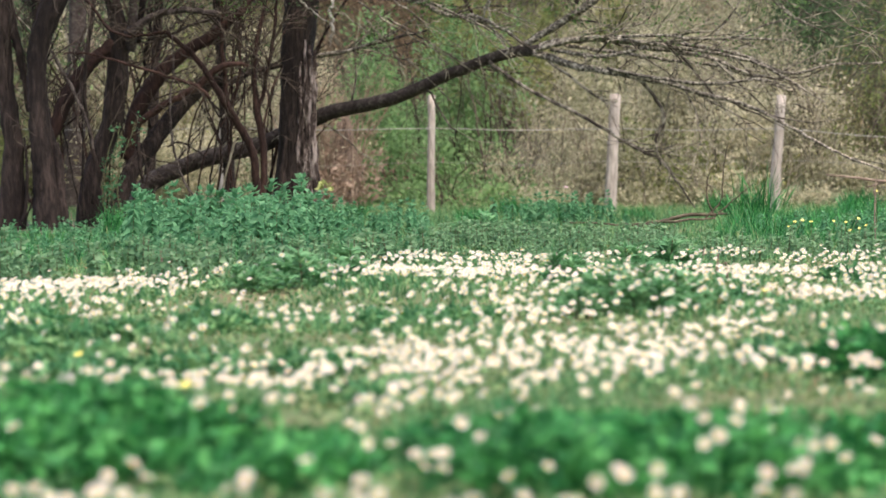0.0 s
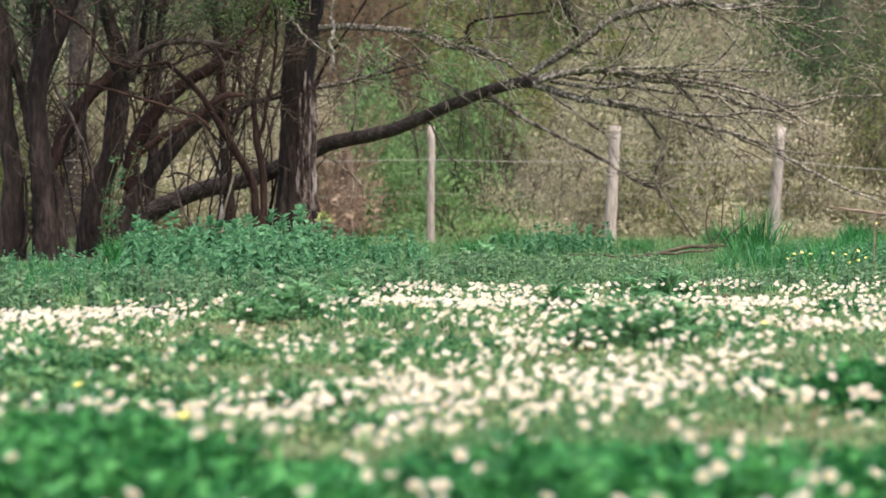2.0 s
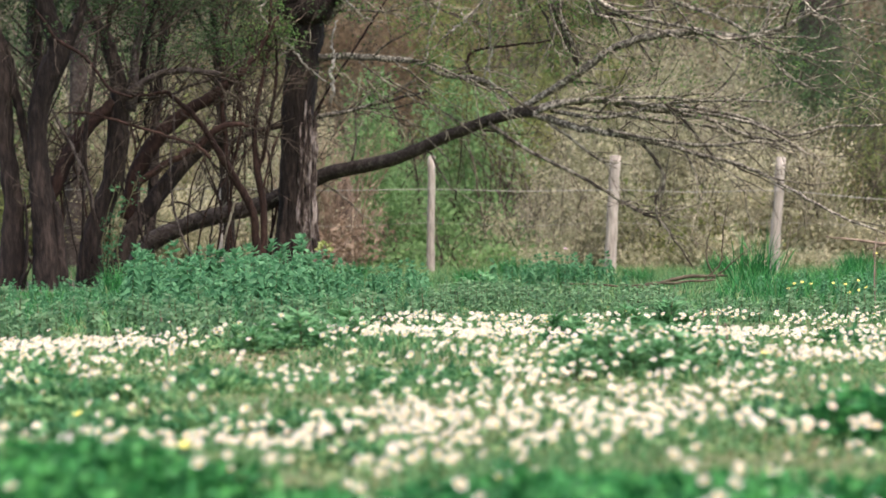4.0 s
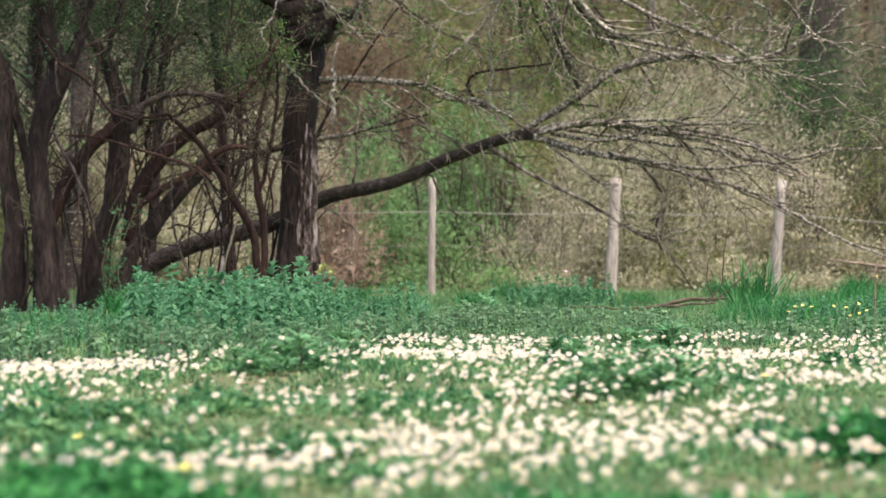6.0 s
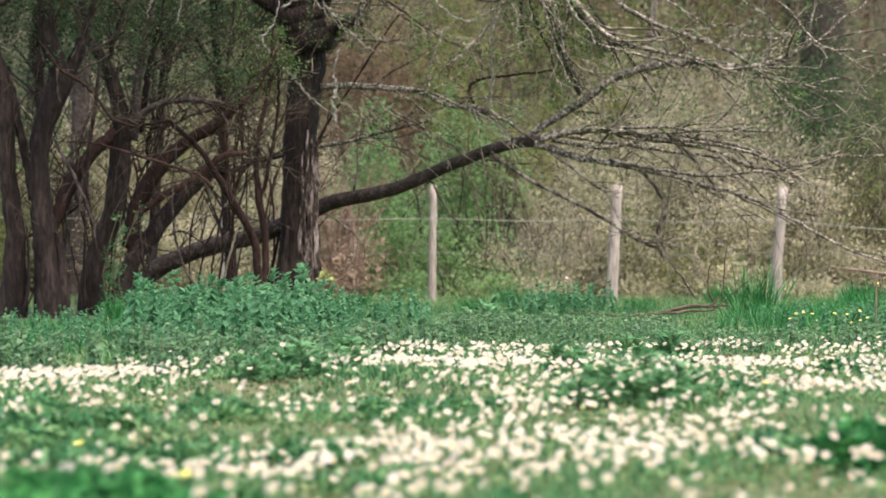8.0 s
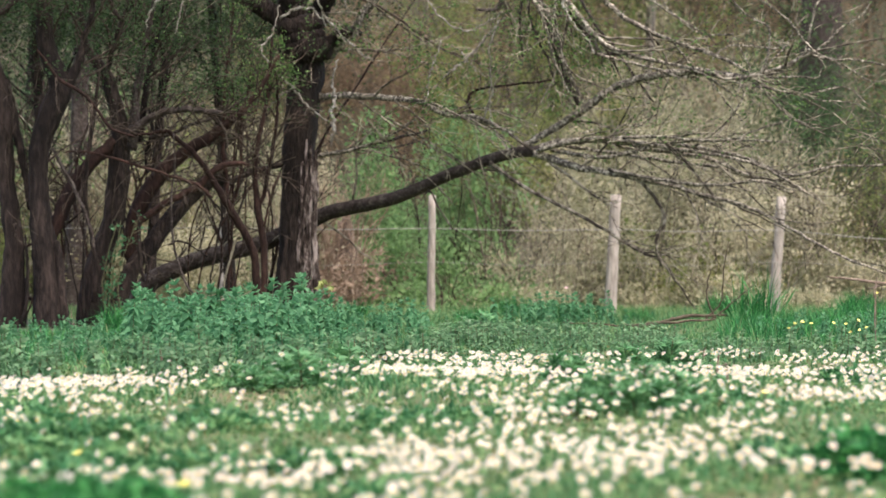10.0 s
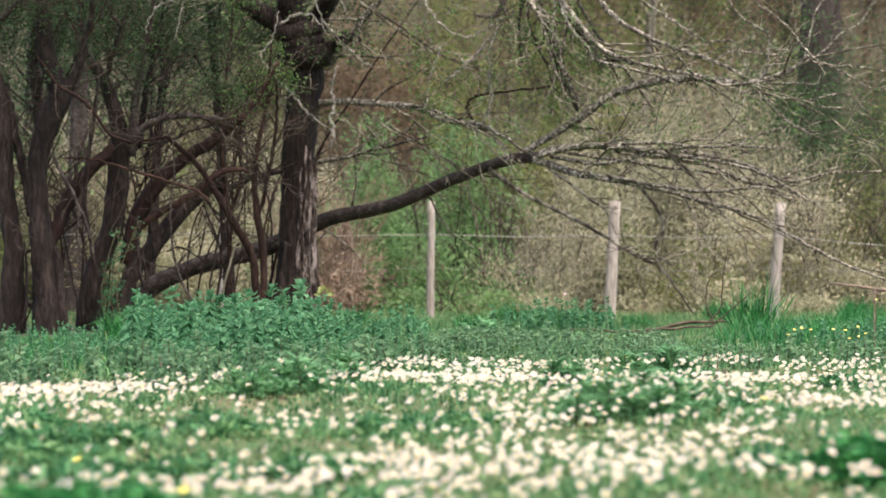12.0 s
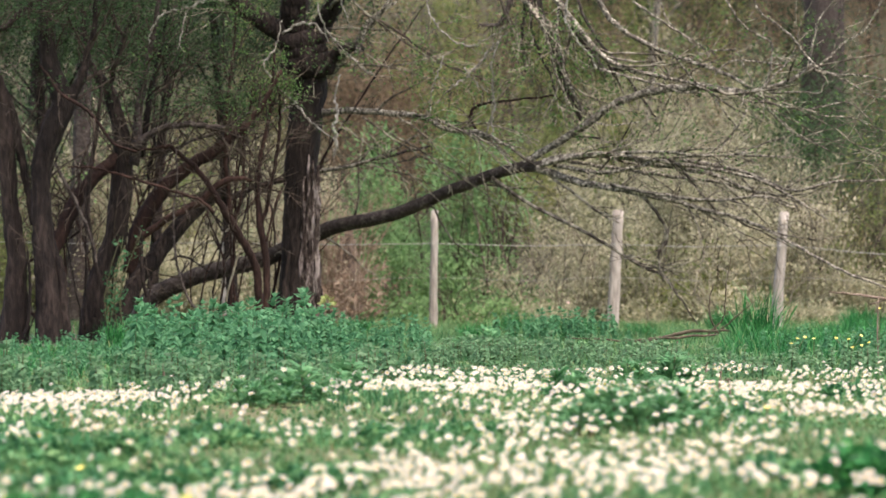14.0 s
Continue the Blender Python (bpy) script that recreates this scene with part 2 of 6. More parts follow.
def leaf_arrays(centres, size, rng, droop=0.0, narrow=0.5, level=0.0):
    """Folded pointed leaves, each of four corners and two faces, one at each place."""
    c = np.asarray(centres, float)
    n = len(c)
    way = rng.normal(size=(n, 3))
    way[:, 2] = way[:, 2] * 0.5 - droop
    way /= np.linalg.norm(way, axis=1, keepdims=True)
    side = np.cross(way, rng.normal(size=(n, 3)) + np.array([0.0, -0.6, 1.0]) * level)
    side /= np.linalg.norm(side, axis=1, keepdims=True) + 1e-9
    top = np.cross(side, way)
    s = size * rng.uniform(0.6, 1.35, (n, 1))
    v = np.empty((n, 4, 3))
    v[:, 0] = c
    v[:, 1] = c + way * s * 0.45 + side * s * narrow * 0.5 + top * s * 0.1
    v[:, 2] = c + way * s
    v[:, 3] = c + way * s * 0.45 - side * s * narrow * 0.5 + top * s * 0.1
    base = np.arange(n)[:, None] * 4
    loops = (base + np.array([[0, 1, 2, 0, 2, 3]])).ravel()
    return v.reshape(-1, 3), loops, np.full(2 * n, 3)


def leaves_object(name, centres, size, mat, parent=None, label="", seed=1, droop=0.0, narrow=0.5, level=0.0):
    rng = np.random.default_rng(seed)
    v, loops, totals = leaf_arrays(centres, size, rng, droop, narrow, level)
    ob = new(name, array_mesh(name, v, loops, totals, mat))
    if parent is not None:
        ob.parent = parent
    if label:
        ob["label"] = label
    return ob


def blade_arrays(x, y, height, width, lean, rng, z=None):
    """Grass blades of five corners: a foot, a bend and a tip."""
    n = len(x)
    z = ground_height(x, y) - 0.004 if z is None else z
    turn, face = rng.uniform(0, 2 * np.pi, n), rng.uniform(0, 2 * np.pi, n)
    dx, dy = np.cos(turn), np.sin(turn)
    sx, sy = np.cos(face) * width / 2, np.sin(face) * width / 2
    out = lean * height
    v = np.empty((n, 5, 3))
    v[:, 0] = np.c_[x - sx, y - sy, z]
    v[:, 1] = np.c_[x + sx, y + sy, z]
    mx, my, mz = x + dx * out * 0.35, y + dy * out * 0.35, z + height * 0.6
    v[:, 2] = np.c_[mx + sx * 0.8, my + sy * 0.8, mz]
    v[:, 3] = np.c_[mx - sx * 0.8, my - sy * 0.8, mz]
    v[:, 4] = np.c_[x + dx * out, y + dy * out, z + height * np.sqrt(np.clip(1 - 0.6 * lean ** 2, 0.1, 1))]
    base = np.arange(n)[:, None] * 5
    loops = (base + np.array([[0, 1, 2, 3, 3, 2, 4]])).ravel()
    return v.reshape(-1, 3), loops, np.tile([4, 3], n)


def field_noise(x, y, scale, seed):
    """Smooth noise from 0 to 1 made of a few turned waves."""
    r = np.random.default_rng(seed)
    total = np.zeros_like(np.asarray(x, float))
    for k in range(7):
        a, f, p = r.uniform(0, 6.28), r.uniform(0.6, 1.9) / scale, r.uniform(0, 6.28)
        total = total + np.sin((np.cos(a) * x + np.sin(a) * y) * f * 6.28 + p)
    return np.clip(0.5 + total / 7, 0, 1)


# ---- the ground: a meadow that rises into a wooded bank behind the fence
def build_ground():
    xs = np.unique(np.concatenate((np.linspace(-9, 9, 121), np.sinh(np.linspace(-5.2, 5.2, 71)) * 5)))
    ys = np.unique(np.concatenate((np.linspace(2, 30, 141), np.linspace(30, 130, 101), -np.sinh(np.linspace(0, 4.6, 20)) * 8, 130 + np.sinh(np.linspace(0, 4.6, 20)) * 10)))
    X, Y = np.meshgrid(xs, ys)
    v = np.c_[X.ravel(), Y.ravel(), ground_height(X, Y).ravel()]
    w = len(xs)
    a = (np.arange(len(ys) - 1)[:, None] * w + np.arange(w - 1)[None, :]).ravel()
    loops = np.c_[a, a + 1, a + w + 1, a + w].ravel()
    # dark litter under the trees: bare earth with their shade put into its colour
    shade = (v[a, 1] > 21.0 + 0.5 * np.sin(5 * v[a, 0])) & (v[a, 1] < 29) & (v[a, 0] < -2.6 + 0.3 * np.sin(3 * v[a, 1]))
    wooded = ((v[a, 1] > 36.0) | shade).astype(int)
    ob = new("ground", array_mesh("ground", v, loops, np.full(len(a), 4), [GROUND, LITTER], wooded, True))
    tagged(ob, "green meadow ground with bare earth showing through", "ground", kind="structure")


build_ground()


# ---- the fence
def build_fence():
    fence = thing("fence", (0, 32, 0), "pale weathered wooden post fence with two thin wires", "fence")
    rng = random.Random(5)
    tops = []
    for x, h, lean, r in ((-7.1, 1.3, 0.02, 0.045), (-5.2, 1.3, -0.03, 0.045), (-2.50, 1.32, 0.01, 0.045), (-0.12, 1.36, 0.02, 0.045),
                          (1.93, 1.36, 0.07, 0.068), (3.80, 1.34, 0.10, 0.06), (5.9, 1.3, 0.05, 0.05), (8.0, 1.3, 0.0, 0.05)):
        t = Tubes()
        path, rad = smooth_path([(x, 0, -0.15), (x + lean * 0.4, 0, h * 0.4), (x + lean, 0, h)], [r * 1.12, r, r * 0.92], 6, 0.004, rng)
        t.add(path, rad, 10, 0.06, rng)
        t.add([path[-1], path[-1] + Vector((0, 0, 0.012))], [rad[-1] * 0.9, rad[-1] * 0.55], 10, 0.05, rng)
        t.build("post", POST, fence)
        tops.append((x, lean, h))
    for level, r in ((1.02, 0.0045), (0.58, 0.0018)):
        t = Tubes()
        pts = []
        for i, (x, lean, h) in enumerate(tops):
            pts.append(Vector((x + lean * level / h, -0.06, level + (0.02 if level < 1 else 0) - (0.012 * i + 0.13 * (i > 5)) * (level > 1))))
            if i < len(tops) - 1:
                pts.append(Vector(((x + tops[i + 1][0]) / 2, -0.06, level - 0.02 - (0.012 * (i + 0.5) + 0.06 * (i > 4)) * (level > 1))))
        path, rad = smooth_path(pts, [r] * len(pts), 3)
        t.add(path, rad, 6)
        t.build("wire", WIRE, fence, "thin pale fence wire")


build_fence()


# ---- the trees
def build_tree(name, label, at, stems, seed, leaf_count, leaf_size, bark=BARK, twig_mat=TWIG, crown=None, depth=(-4.0, 1.2), leaf_mat=None, bare=1.5):
    """stems: rows of part name, points, radii, twigs, twig length, twig level, material."""
    rng = random.Random(seed)
    root = thing(name, at, label, "tree", "trees by the fence")
    origin = Vector(at)
    twigs, ends = Tubes(), []
    for part_name, pts, radii, count, length, level, mat in stems:
        t = Tubes()
        pts = [Vector(p) - origin for p in pts]
        if len(radii) == 2:
            radii = taper(len(pts), *radii)
        if mat is LICHEN:
            radii = [q * 0.78 for q in radii]
        path, rad = smooth_path(pts, radii, 4 if len(pts) > 7 and mat is not LICHEN else 7, 0.005 + min(max(radii), 0.05) * 0.04 + (0.008 if mat is WHITE_LICHEN else 0), rng)
        if mat is TORN:
            path = [p + Vector((rng.gauss(0, 0.006), rng.gauss(0, 0.004), 0)) for p in path]
        t.add(path, rad, 18 if radii[0] > 0.1 else 9 if radii[0] > 0.03 else 6, 0.3 if mat is TORN else 0.09, rng)
        limb = t.build(part_name, mat or bark, root)
        mine = []
        if mat is LICHEN:
            count, length = int(count * 0.55), length * 1.3
        for _ in range(count):
            b = Tubes()
            grow(b, path, rad, rng, 1, length, level, mine, 0.0)
            if b.v:
                b.build("branch", twig_mat, limb)
        if max(radii) < 0.075 and count:
            grow(twigs, path, rad, rng, int(count * 0.9), 0.17, 0, mine, 0.0, 0.05)
        ends.extend(mine)
    if twigs.v:
        tagged(twigs.build("spur_growth", twig_mat, root, "fine bare lichen-flecked spurs"), kind="stuff")
    if leaf_count and ends:
        nrng = np.random.default_rng(seed)
        e = np.array([tuple(p) for p in ends])
        e = e[e[:, 2] > min(bare, e[:, 2].max() - 0.3)]
        e = e[nrng.choice(len(e), max(8, len(e) // 5), replace=False)]
        c = e[nrng.integers(0, len(e), leaf_count)] + nrng.normal(0, 0.06, (leaf_count, 3))
        if crown:
            x0, x1, low, high, count = crown
            k = count // 110
            centre = np.c_[nrng.uniform(x0, x1, k), nrng.uniform(*depth, k), nrng.uniform(low, high, k)]
            centre[:, 2] += 0.1 * np.maximum(centre[:, 1], 0)
            c = np.concatenate((c, np.repeat(centre, 110, 0) + nrng.normal(0, 1, (k * 110, 3)) * np.array([0.27, 0.27, 0.14])))
        leaves_object("crown", c, leaf_size, leaf_mat or LEAF, root, "sparse fresh green spring leaves", seed)
    return root


# the thick trunk with the knotted burl
stems = []
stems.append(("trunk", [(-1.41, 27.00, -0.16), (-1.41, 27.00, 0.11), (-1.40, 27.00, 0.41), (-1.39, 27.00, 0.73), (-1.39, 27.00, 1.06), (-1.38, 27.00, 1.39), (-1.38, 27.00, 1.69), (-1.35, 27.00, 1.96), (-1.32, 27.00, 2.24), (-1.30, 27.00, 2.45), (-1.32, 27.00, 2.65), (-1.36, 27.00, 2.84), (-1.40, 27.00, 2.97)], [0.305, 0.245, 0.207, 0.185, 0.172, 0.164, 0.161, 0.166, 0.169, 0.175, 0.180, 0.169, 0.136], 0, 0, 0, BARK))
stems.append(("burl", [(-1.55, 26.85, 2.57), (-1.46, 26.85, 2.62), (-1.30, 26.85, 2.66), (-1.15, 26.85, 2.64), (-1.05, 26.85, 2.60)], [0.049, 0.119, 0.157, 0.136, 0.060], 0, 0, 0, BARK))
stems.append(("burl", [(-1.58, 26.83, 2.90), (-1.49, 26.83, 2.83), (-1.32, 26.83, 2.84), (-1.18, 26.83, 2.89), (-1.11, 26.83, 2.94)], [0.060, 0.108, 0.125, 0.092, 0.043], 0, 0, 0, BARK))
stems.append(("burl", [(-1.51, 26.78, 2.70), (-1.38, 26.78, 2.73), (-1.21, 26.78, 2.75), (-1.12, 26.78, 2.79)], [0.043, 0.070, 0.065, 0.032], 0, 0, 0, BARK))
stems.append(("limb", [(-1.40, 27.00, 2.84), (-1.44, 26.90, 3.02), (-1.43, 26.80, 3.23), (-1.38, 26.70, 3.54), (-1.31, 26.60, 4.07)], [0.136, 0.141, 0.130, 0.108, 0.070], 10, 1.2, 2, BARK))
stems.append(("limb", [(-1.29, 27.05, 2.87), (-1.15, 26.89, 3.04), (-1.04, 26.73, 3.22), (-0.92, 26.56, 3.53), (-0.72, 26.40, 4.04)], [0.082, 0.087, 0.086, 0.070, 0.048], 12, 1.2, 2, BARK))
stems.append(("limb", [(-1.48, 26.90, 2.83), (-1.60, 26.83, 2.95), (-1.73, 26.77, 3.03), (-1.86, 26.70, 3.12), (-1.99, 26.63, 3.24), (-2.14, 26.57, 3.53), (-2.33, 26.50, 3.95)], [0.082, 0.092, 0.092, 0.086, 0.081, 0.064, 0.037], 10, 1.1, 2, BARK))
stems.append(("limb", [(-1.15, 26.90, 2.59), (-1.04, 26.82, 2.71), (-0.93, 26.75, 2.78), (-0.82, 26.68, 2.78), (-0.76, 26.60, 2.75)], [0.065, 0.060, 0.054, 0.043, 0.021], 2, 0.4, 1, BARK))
stems.append(("limb", [(-0.83, 26.60, 2.71), (-0.80, 26.60, 2.83), (-0.77, 26.60, 2.94), (-0.69, 26.60, 3.03), (-0.59, 26.60, 3.11), (-0.45, 26.60, 3.21)], [0.024, 0.030, 0.027, 0.021, 0.019, 0.016], 5, 0.4, 1, LICHEN))
stems.append(("limb", [(-0.77, 26.30, 3.07), (-0.50, 26.30, 2.94), (-0.23, 26.30, 2.75), (0.03, 26.30, 2.58), (0.30, 26.30, 2.48), (0.51, 26.30, 2.38)], [0.009, 0.012, 0.010, 0.009, 0.007, 0.006], 6, 0.4, 1, SCRUB_STEM))
stems.append(("limb", [(-1.20, 26.40, 3.19), (-1.12, 26.40, 2.95), (-0.98, 26.40, 2.76), (-0.77, 26.40, 2.57), (-0.64, 26.40, 2.48)], [0.009, 0.009, 0.009, 0.009, 0.005], 5, 0.3, 1, WHITE_LICHEN))
stems.append(("limb", [(-1.51, 26.30, 2.88), (-1.35, 26.30, 2.97), (-1.19, 26.30, 2.95), (-1.08, 26.30, 2.80)], [0.012, 0.011, 0.009, 0.007], 4, 0.3, 1, WHITE_LICHEN))
stems.append(("torn_bark", [(-1.18, 26.90, 0.08), (-1.21, 26.86, 0.52), (-1.22, 26.87, 0.95), (-1.21, 26.89, 1.44), (-1.20, 26.90, 1.66)], [0.045, 0.03, 0.028, 0.024, 0.01], 0, 0, 0, TORN))
stems.append(("torn_bark", [(-1.24, 26.83, 0.11), (-1.26, 26.83, 0.52), (-1.26, 26.83, 1.00), (-1.24, 26.84, 1.44), (-1.25, 26.86, 1.71)], [0.04, 0.028, 0.032, 0.022, 0.01], 0, 0, 0, TORN))
stems.append(("torn_bark", [(-1.28, 26.80, 0.16), (-1.30, 26.81, 0.57), (-1.32, 26.82, 0.95), (-1.29, 26.83, 1.33), (-1.30, 26.84, 1.76)], [0.03, 0.03, 0.022, 0.026, 0.008], 0, 0, 0, TORN))
stems.append(("torn_bark", [(-1.34, 26.79, 0.25), (-1.35, 26.81, 0.68), (-1.33, 26.82, 1.11), (-1.34, 26.83, 1.55)], [0.02, 0.026, 0.018, 0.008], 0, 0, 0, TORN))
stems.append(("torn_bark", [(-1.54, 26.80, 0.03), (-1.52, 26.80, 0.41), (-1.48, 26.82, 0.84)], [0.07, 0.04, 0.015], 0, 0, 0, BARK))
stems.append(("limb", [(-1.11, 27.00, 2.53), (-0.97, 26.90, 2.69), (-0.78, 26.70, 2.89), (-0.58, 26.50, 3.11), (-0.34, 26.30, 3.49)], [0.06, 0.05, 0.035, 0.025, 0.015], 8, 0.8, 2, LICHEN))
stems.append(("limb", [(-1.19, 27.00, 2.18), (-0.78, 26.70, 2.17), (-0.23, 26.40, 2.10), (0.03, 26.20, 1.97), (0.35, 26.00, 1.92), (0.66, 25.80, 1.76)], [0.045, 0.04, 0.035, 0.03, 0.028, 0.015], 16, 0.9, 2, LICHEN))
stems.append(("limb", [(-1.22, 27.00, 1.60), (-0.83, 26.70, 1.66), (-0.50, 26.40, 1.77), (-0.23, 26.20, 1.92)], [0.03, 0.022, 0.016, 0.008], 10, 0.7, 2, LICHEN))
stems.append(("limb", [(0.40, 25.80, 3.43), (0.76, 25.60, 3.10), (1.00, 25.50, 2.81), (1.11, 25.50, 2.42), (1.29, 25.50, 2.06)], [0.04, 0.036, 0.032, 0.026, 0.010], 14, 0.6, 2, LICHEN))
stems.append(("limb", [(0.81, 25.60, 3.41), (1.11, 25.40, 3.00), (1.41, 25.30, 2.61), (1.66, 25.20, 2.46), (2.01, 25.10, 2.37), (2.30, 25.00, 2.28), (2.61, 25.00, 2.08)], [0.042, 0.038, 0.034, 0.028, 0.022, 0.016, 0.008], 16, 0.8, 2, LICHEN))
stems.append(("limb", [(1.31, 25.40, 3.29), (1.56, 25.30, 2.87), (2.02, 25.20, 2.60), (2.56, 25.00, 2.38), (2.83, 25.00, 2.16), (3.11, 25.00, 1.88), (3.44, 25.00, 1.72)], [0.035, 0.03, 0.026, 0.022, 0.018, 0.012, 0.006], 16, 0.8, 2, LICHEN))
stems.append(("limb", [(0.62, 25.40, 3.29), (0.83, 25.40, 2.98), (0.95, 25.40, 2.72), (1.03, 25.40, 2.41), (1.17, 25.40, 2.11)], [0.0250, 0.0210, 0.0170, 0.0131, 0.0091], 10, 0.45, 2, LICHEN))
stems.append(("limb", [(1.10, 25.30, 3.28), (1.03, 25.30, 2.87), (1.08, 25.30, 2.56), (1.12, 25.30, 2.25)], [0.0159, 0.0129, 0.0098, 0.0068], 8, 0.45, 2, LICHEN))
stems.append(("limb", [(0.49, 25.50, 3.19), (0.62, 25.50, 2.86), (0.73, 25.50, 2.70), (0.75, 25.50, 2.47)], [0.0159, 0.0125, 0.0091, 0.0057], 6, 0.45, 2, TWIG))
stems.append(("hanging_branch", [(-2.10, 25.20, 3.11), (-2.26, 25.20, 3.02), (-2.46, 25.20, 2.98), (-2.61, 25.20, 2.86), (-2.66, 25.20, 2.68)], [0.012, 0.011, 0.01, 0.008, 0.005], 4, 0.25, 1, WHITE_LICHEN))
stems.append(("hanging_branch", [(-2.31, 25.20, 3.02), (-2.35, 25.20, 2.83), (-2.40, 25.20, 2.64)], [0.009, 0.008, 0.005], 2, 0.2, 0, WHITE_LICHEN))
stems.append(("hanging_branch", [(-1.52, 26.30, 3.01), (-1.58, 26.25, 2.74), (-1.69, 26.20, 2.56), (-1.50, 26.20, 2.32), (-1.39, 26.20, 2.22), (-1.27, 26.20, 2.06), (-1.03, 26.20, 1.89)], [0.006, 0.007, 0.009, 0.013, 0.013, 0.01, 0.005], 9, 0.35, 1, WHITE_LICHEN))
stems.append(("hanging_branch", [(-1.38, 26.20, 2.21), (-1.48, 26.20, 2.16), (-1.55, 26.20, 2.10), (-1.65, 26.20, 2.02)], [0.008, 0.009, 0.008, 0.004], 3, 0.2, 0, WHITE_LICHEN))
stems.append(("hanging_branch", [(-0.98, 26.40, 2.49), (-1.03, 26.40, 2.30), (-1.00, 26.40, 2.14), (-1.03, 26.40, 2.01), (-1.01, 26.40, 1.85), (-1.04, 26.40, 1.72)], [0.008, 0.009, 0.012, 0.021, 0.018, 0.010], 3, 0.3, 1, WHITE_LICHEN))
stems.append(("hanging_branch", [(0.58, 25.80, 2.84), (0.44, 25.80, 2.68), (0.34, 25.80, 2.55), (0.20, 25.80, 2.42), (0.08, 25.80, 2.34), (0.00, 25.80, 2.26)], [0.007, 0.011, 0.014, 0.012, 0.008, 0.004], 9, 0.35, 1, WHITE_LICHEN))
stems.append(("hanging_branch", [(-0.97, 26.00, 3.25), (-0.55, 26.00, 2.91), (-0.23, 26.00, 2.68), (-0.02, 26.00, 2.57), (0.25, 26.00, 2.45)], [0.0100, 0.0088, 0.0075, 0.0063, 0.0050], 5, 0.35, 1, TWIG))
stems.append(("hanging_branch", [(-0.17, 25.90, 3.21), (-0.10, 25.90, 2.97), (0.01, 25.90, 2.84), (0.24, 25.90, 2.72), (0.45, 25.90, 2.82), (0.58, 25.90, 2.90)], [0.0080, 0.0078, 0.0076, 0.0074, 0.0072, 0.0070], 6, 0.35, 1, WHITE_LICHEN))
stems.append(("hanging_branch", [(0.01, 25.90, 2.63), (-0.06, 25.90, 2.45), (-0.11, 25.90, 2.29), (-0.14, 25.90, 2.09), (-0.24, 25.90, 2.04)], [0.0080, 0.0073, 0.0065, 0.0057, 0.0050], 4, 0.35, 1, WHITE_LICHEN))
stems.append(("hanging_branch", [(-0.47, 26.20, 3.22), (-0.55, 26.20, 3.11), (-0.70, 26.20, 2.99), (-0.76, 26.20, 2.79), (-0.79, 26.20, 2.68)], [0.0141, 0.0128, 0.0115, 0.0103, 0.0090], 5, 0.35, 1, LICHEN))
stems.append(("hanging_branch", [(-1.11, 26.40, 2.94), (-1.01, 26.40, 2.76), (-0.85, 26.40, 2.62), (-0.68, 26.40, 2.48)], [0.0115, 0.0094, 0.0073, 0.0051], 4, 0.35, 1, LICHEN))
stems.append(("hanging_branch", [(-0.99, 26.40, 3.26), (-0.92, 26.40, 3.05), (-0.86, 26.40, 2.93)], [0.0080, 0.0060, 0.0040], 2, 0.35, 1, WHITE_LICHEN))
stems.append(("hanging_branch", [(0.46, 25.80, 2.37), (0.45, 25.80, 2.08), (0.47, 25.80, 1.84), (0.63, 25.80, 1.62)], [0.0060, 0.0060, 0.0060, 0.0060], 3, 0.35, 1, WHITE_LICHEN))
stems.append(("hanging_branch", [(1.12, 25.30, 3.17), (1.11, 25.30, 2.92), (1.18, 25.30, 2.76), (1.31, 25.30, 2.61), (1.39, 25.30, 2.47)], [0.0110, 0.0105, 0.0100, 0.0095, 0.0090], 4, 0.35, 1, WHITE_LICHEN))
stems.append(("hanging_branch", [(0.69, 25.60, 2.82), (0.74, 25.60, 2.64), (0.75, 25.60, 2.45)], [0.0070, 0.0055, 0.0040], 2, 0.35, 1, TWIG))
stems.append(("hanging_branch", [(0.19, 25.80, 2.52), (0.32, 25.80, 2.35), (0.41, 25.80, 2.29)], [0.0070, 0.0050, 0.0030], 2, 0.35, 1, WHITE_LICHEN))
stems.append(("hanging_branch", [(-0.77, 26.30, 2.09), (-0.34, 26.30, 1.80), (0.09, 26.30, 1.57), (0.51, 26.30, 1.42)], [0.0100, 0.0083, 0.0067, 0.0050], 6, 0.35, 1, TWIG))
stems.append(("hanging_branch", [(-0.69, 26.30, 1.92), (-0.45, 26.30, 1.64), (-0.33, 26.30, 1.39)], [0.0080, 0.0060, 0.0040], 4, 0.35, 1, TWIG))
stems.append(("hanging_branch", [(-0.50, 26.10, 1.93), (-0.07, 26.10, 1.68), (0.27, 26.10, 1.45), (0.61, 26.10, 1.19)], [0.0090, 0.0077, 0.0063, 0.0050], 5, 0.35, 1, TWIG))
stems.append(("hanging_branch", [(-0.98, 26.40, 2.04), (-0.66, 26.40, 1.79), (-0.23, 26.40, 1.48), (0.09, 26.40, 1.16)], [0.0080, 0.0067, 0.0053, 0.0040], 5, 0.35, 1, TWIG))
stems.append(("hanging_branch", [(-0.13, 26.00, 2.09), (0.08, 26.00, 1.98), (0.35, 26.00, 1.89), (0.77, 26.00, 1.77)], [0.0128, 0.0115, 0.0103, 0.0090], 5, 0.35, 1, LICHEN))
stems.append(("hanging_branch", [(0.40, 25.90, 2.01), (0.63, 25.90, 1.94), (0.89, 25.90, 1.84)], [0.0115, 0.0090, 0.0064], 3, 0.35, 1, LICHEN))
